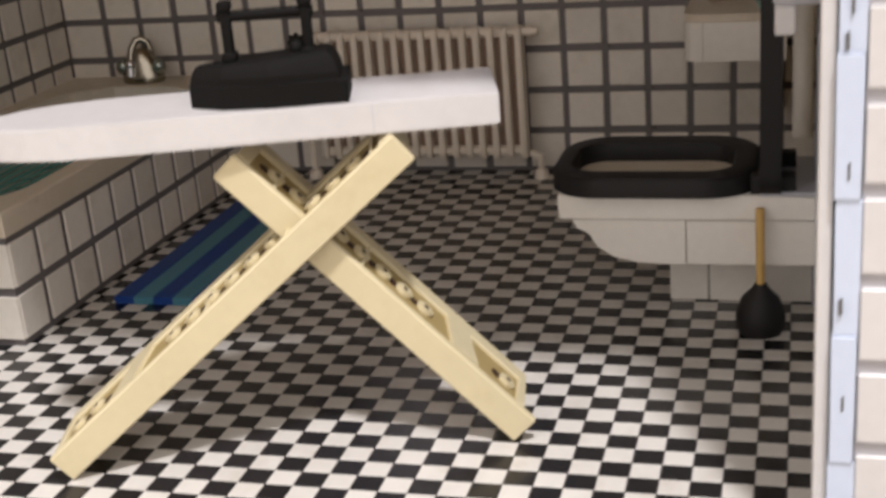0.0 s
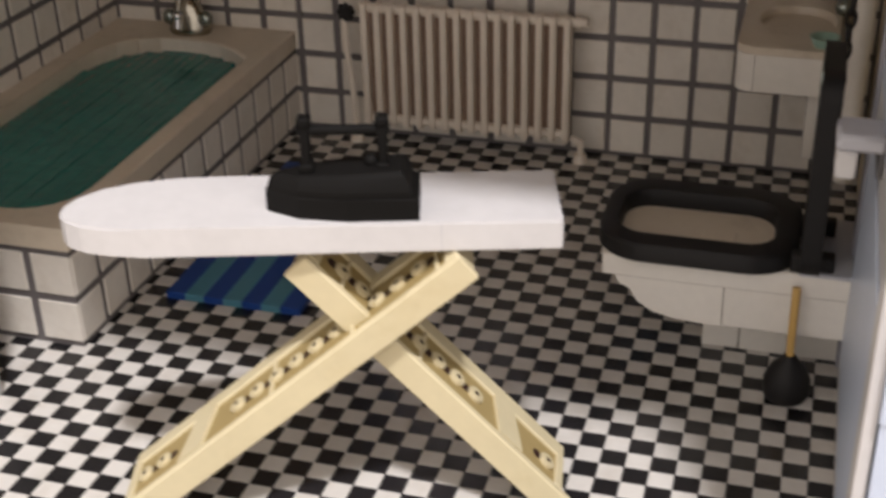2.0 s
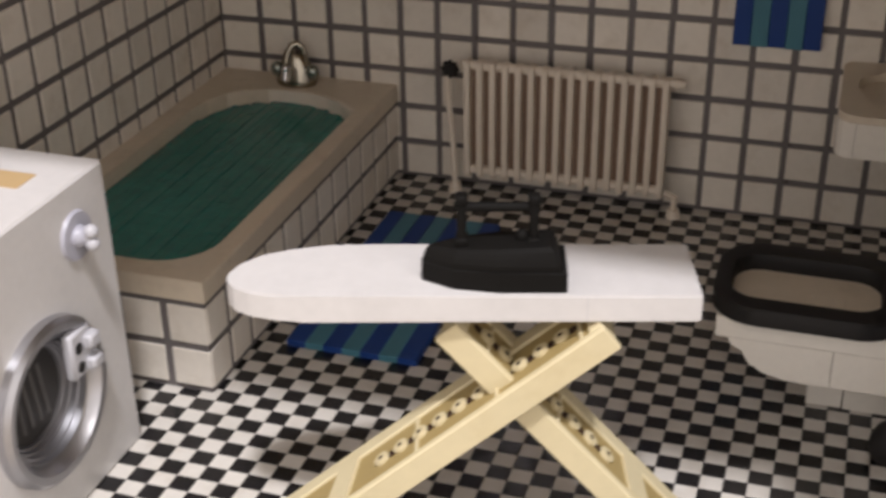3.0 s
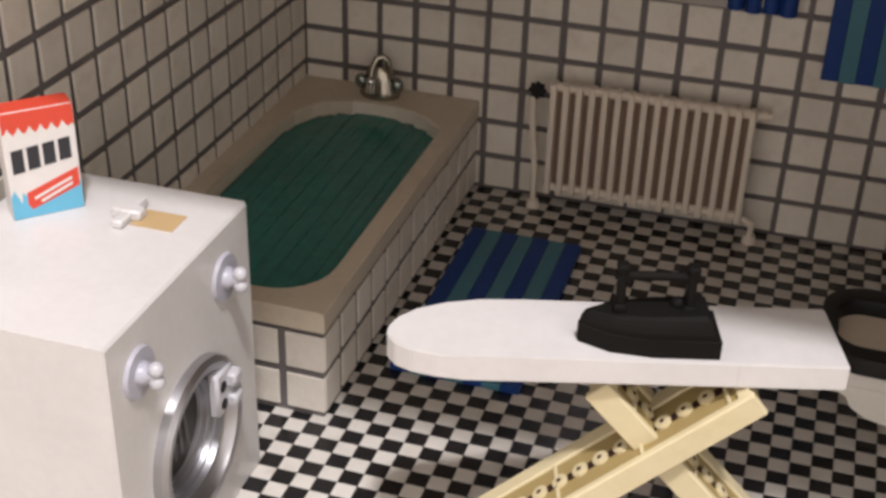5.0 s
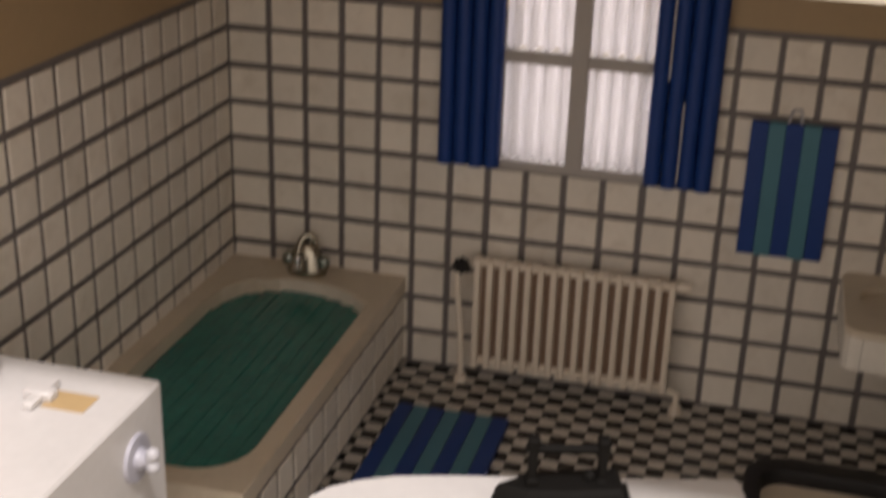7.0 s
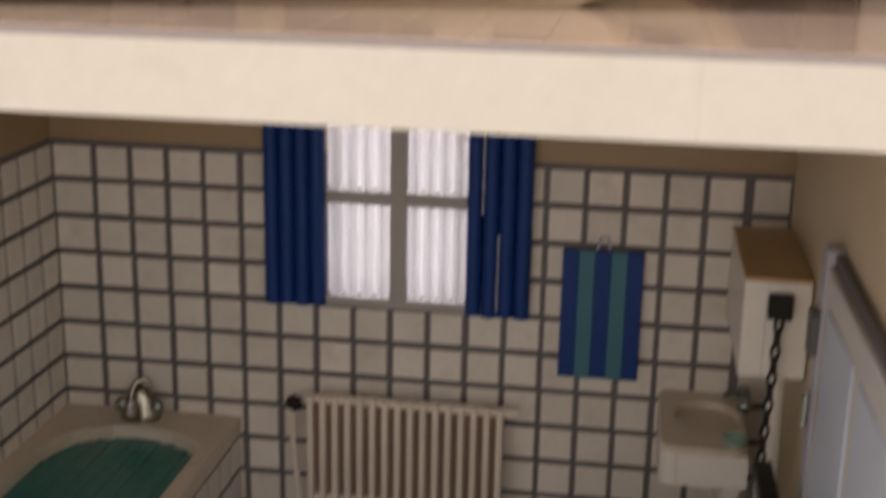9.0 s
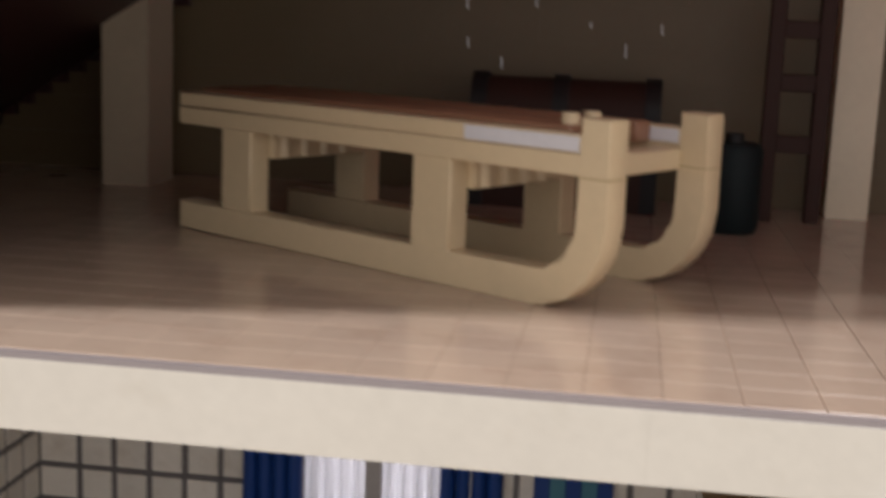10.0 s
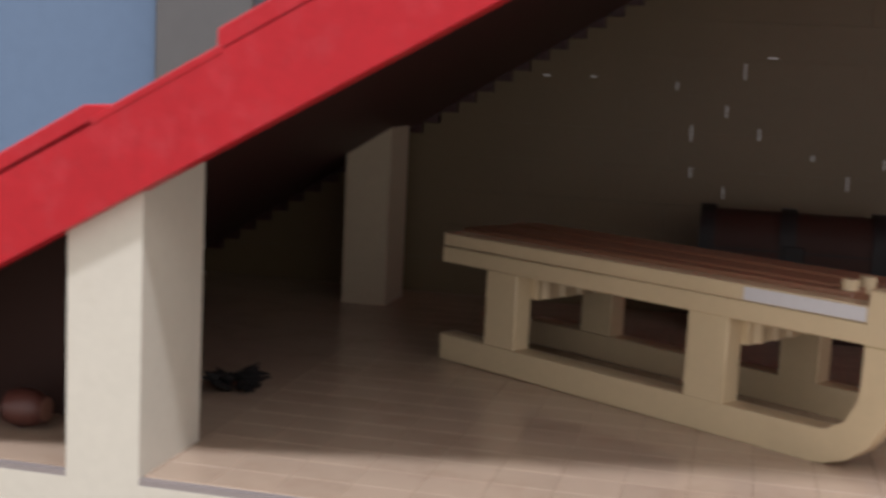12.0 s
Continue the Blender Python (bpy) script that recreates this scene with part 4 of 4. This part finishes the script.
# ---- exhibition hall ----
setting("ground", box(B(), -300, 300, -300, 300, -8, -1.62, 0), "hall_floor", "table under the dolls' house", "ground")
setting("backdrop", box(B(), -113.5, 300, 150, 154, -8, 330, 0), "hall_blue", "dull blue hall wall behind the house", "backdrop")
setting("backdrop_white", box(B(), -300, -113.5, 149, 154, -8, 330, 0), "hall_white", "pale hall wall behind the house", "backdrop")
setting("hall_column", box(B(), -76, -58, 140, 149.9, -8, 330, 0.5), "dark_grey", "dark grey upright in the hall", "column")

# ---- pieces of walls and floor ----
rnd = random.Random(11)


def lay(parent, me, places, axis):
    """Sets tiles by hand, each a little askew."""
    for p in places:
        turn = Matrix.Rotation(radians(rnd.uniform(-0.7, 0.7)), 4, "Z") @ Matrix.Rotation(radians(rnd.uniform(-0.7, 0.7)), 4, axis)
        pieces("tile", parent, me, [p], turn)


def jig(x, y, z, a=0.025):
    return x + rnd.uniform(-a, a), y, z + rnd.uniform(-a, a)


tile_n = mesh_of("tile", box(B(), -0.8, 0.8, -0.13, 0.0, -0.8, 0.8, 0.04), "tile")
lay(wall_north, tile_n, [jig((i + 0.5) * P - max(0, i - 11) * 0.035, 0.0, (j + 0.5) * P) for i in range(1, 18) for j in range(10) if not (7 <= i <= 10 and j >= 6) and not (i < 4 and j < 2)], "X")
tile_k = mesh_of("tile", box(B(), -0.22, 1.76, -0.13, 0.0, -0.8, 0.8, 0.04), "tile")
pieces("tile", wall_north, tile_k, [(0, 0, (j + 0.5) * P) for j in range(2, 10)])
tile_e = mesh_of("tile", box(B(), 34.64, 36.3, -0.13, 0.0, -0.8, 0.8, 0.04), "tile")
pieces("tile", wall_north, tile_e, [(0, 0, (j + 0.5) * P) for j in range(10)])
bm = B()
for k in range(46):
    x, z = P * rnd.randrange(1, 18) + rnd.uniform(-0.1, 0.1), P * rnd.randrange(1, 10) + rnd.uniform(-0.06, 0.06)
    w = rnd.uniform(0.04, 0.14)
    if not (13.4 < x < 21.4 and z > 11):
        box(bm, x, x + w, -0.06, -0.004, z, z + rnd.uniform(0.06, 0.2), 0)
part("joint_grime", bm, "dirt", wall_north, "dark specks in the tile joints", smooth=False)["kind"] = "stuff"
tile_w = mesh_of("tile", box(B(), 0.0, 0.13, -0.76, 0.76, -0.8, 0.8, 0.04), "tile")
lay(wall_west, tile_w, [(-0.4, -0.05 - (i + 0.5) * PD, (j + 0.5) * P) for i in range(17) for j in range(10) if not (i < 11 and j < 2)], "Y")
tub_s = mesh_of("tile", box(B(), 0.0, 0.1, -0.76, 0.76, -0.8, 0.8, 0.03), "tile")
pieces("tile", tub, tub_s, [(TX - 0.1, TY + 0.88 + PD * i, (j + 0.5) * P + 0.1) for i in range(12) for j in range(2)])
tub_f = mesh_of("tile", box(B(), -0.8, 0.8, -0.1, 0.0, -0.8, 0.8, 0.03), "tile")
pieces("tile", tub, tub_f, [(TX - 0.84 - P * i, TY + 0.1, (j + 0.5) * P + 0.1) for i in range(4) for j in range(2)])
h, hy = CELL / 2 - 0.012, ROW / 2 - 0.012
ck = {c: mesh_of("check", box(B(), -h, h, -hy, hy, -0.12, 0.0, 0.015), c) for c in ("check_w", "check_b")}


def check_at(c, r):
    return ("check_b" if (c + r) % 2 else "check_w"), (FX + CELL * (c + 0.5), FY - ROW * (r + 0.5), 0)


near = [(c, r) for r in range(20, 45) for c in range(19, 31)]
done = set(near)
for c, r in near:
    kind, p = check_at(c, r)
    pieces("check", floor, ck[kind], [p])
for kind in ("check_w", "check_b"):
    vs, fs = [], []
    for c in range(-1, 45):
        for r in range(46):
            k2, (x, y, z) = check_at(c, r)
            if k2 != kind or (c, r) in done:
                continue
            n = len(vs)
            for sx, sy, dz, inset in [(sx, sy, dz, inset) for dz, inset in ((-0.12, 0), (-0.015, 0), (0, 0.012)) for sx, sy in ((-1, -1), (1, -1), (1, 1), (-1, 1))]:
                vs.append(((x + sx * (h - inset)) * U, (y + sy * (hy - inset)) * U, dz * U))
            for a in (0, 4):
                for k in range(4):
                    fs.append((n + a + k, n + a + (k + 1) % 4, n + a + 4 + (k + 1) % 4, n + a + 4 + k))
            fs.append((n + 8, n + 9, n + 10, n + 11))
    me = bpy.data.meshes.new("checks")
    me.from_pydata(vs, [], fs)
    me.materials.append(M[kind + "_far"])
    ob = new("checks", me)
    ob.parent = floor
    ob["kind"] = "stuff"
tan = mesh_of("tan_tile", box(B(), -0.957, 0.957, -0.797, 0.797, -0.12, 0.0, 0.02), "tan")
pieces("tan_tile", attic_floor, tan, [(8.5 + 1.92 * i, YF + 1.1 + 1.6 * j, ZT) for j in range(20) for i in range(15)])
bm = B()
for j in range(22):
    for i in range(-11, 34):
        if not (0 <= i < 15 and j < 20):
            x, y = 8.5 + 1.92 * i, YF + 1.1 + 1.6 * j
            box(bm, x - 0.955, x + 0.955, y - 0.795, y + 0.795, ZT - 0.12, ZT, 0)
ob = part("tan_tiles", bm, "tan", attic_floor, smooth=False)
ob["kind"] = "stuff"
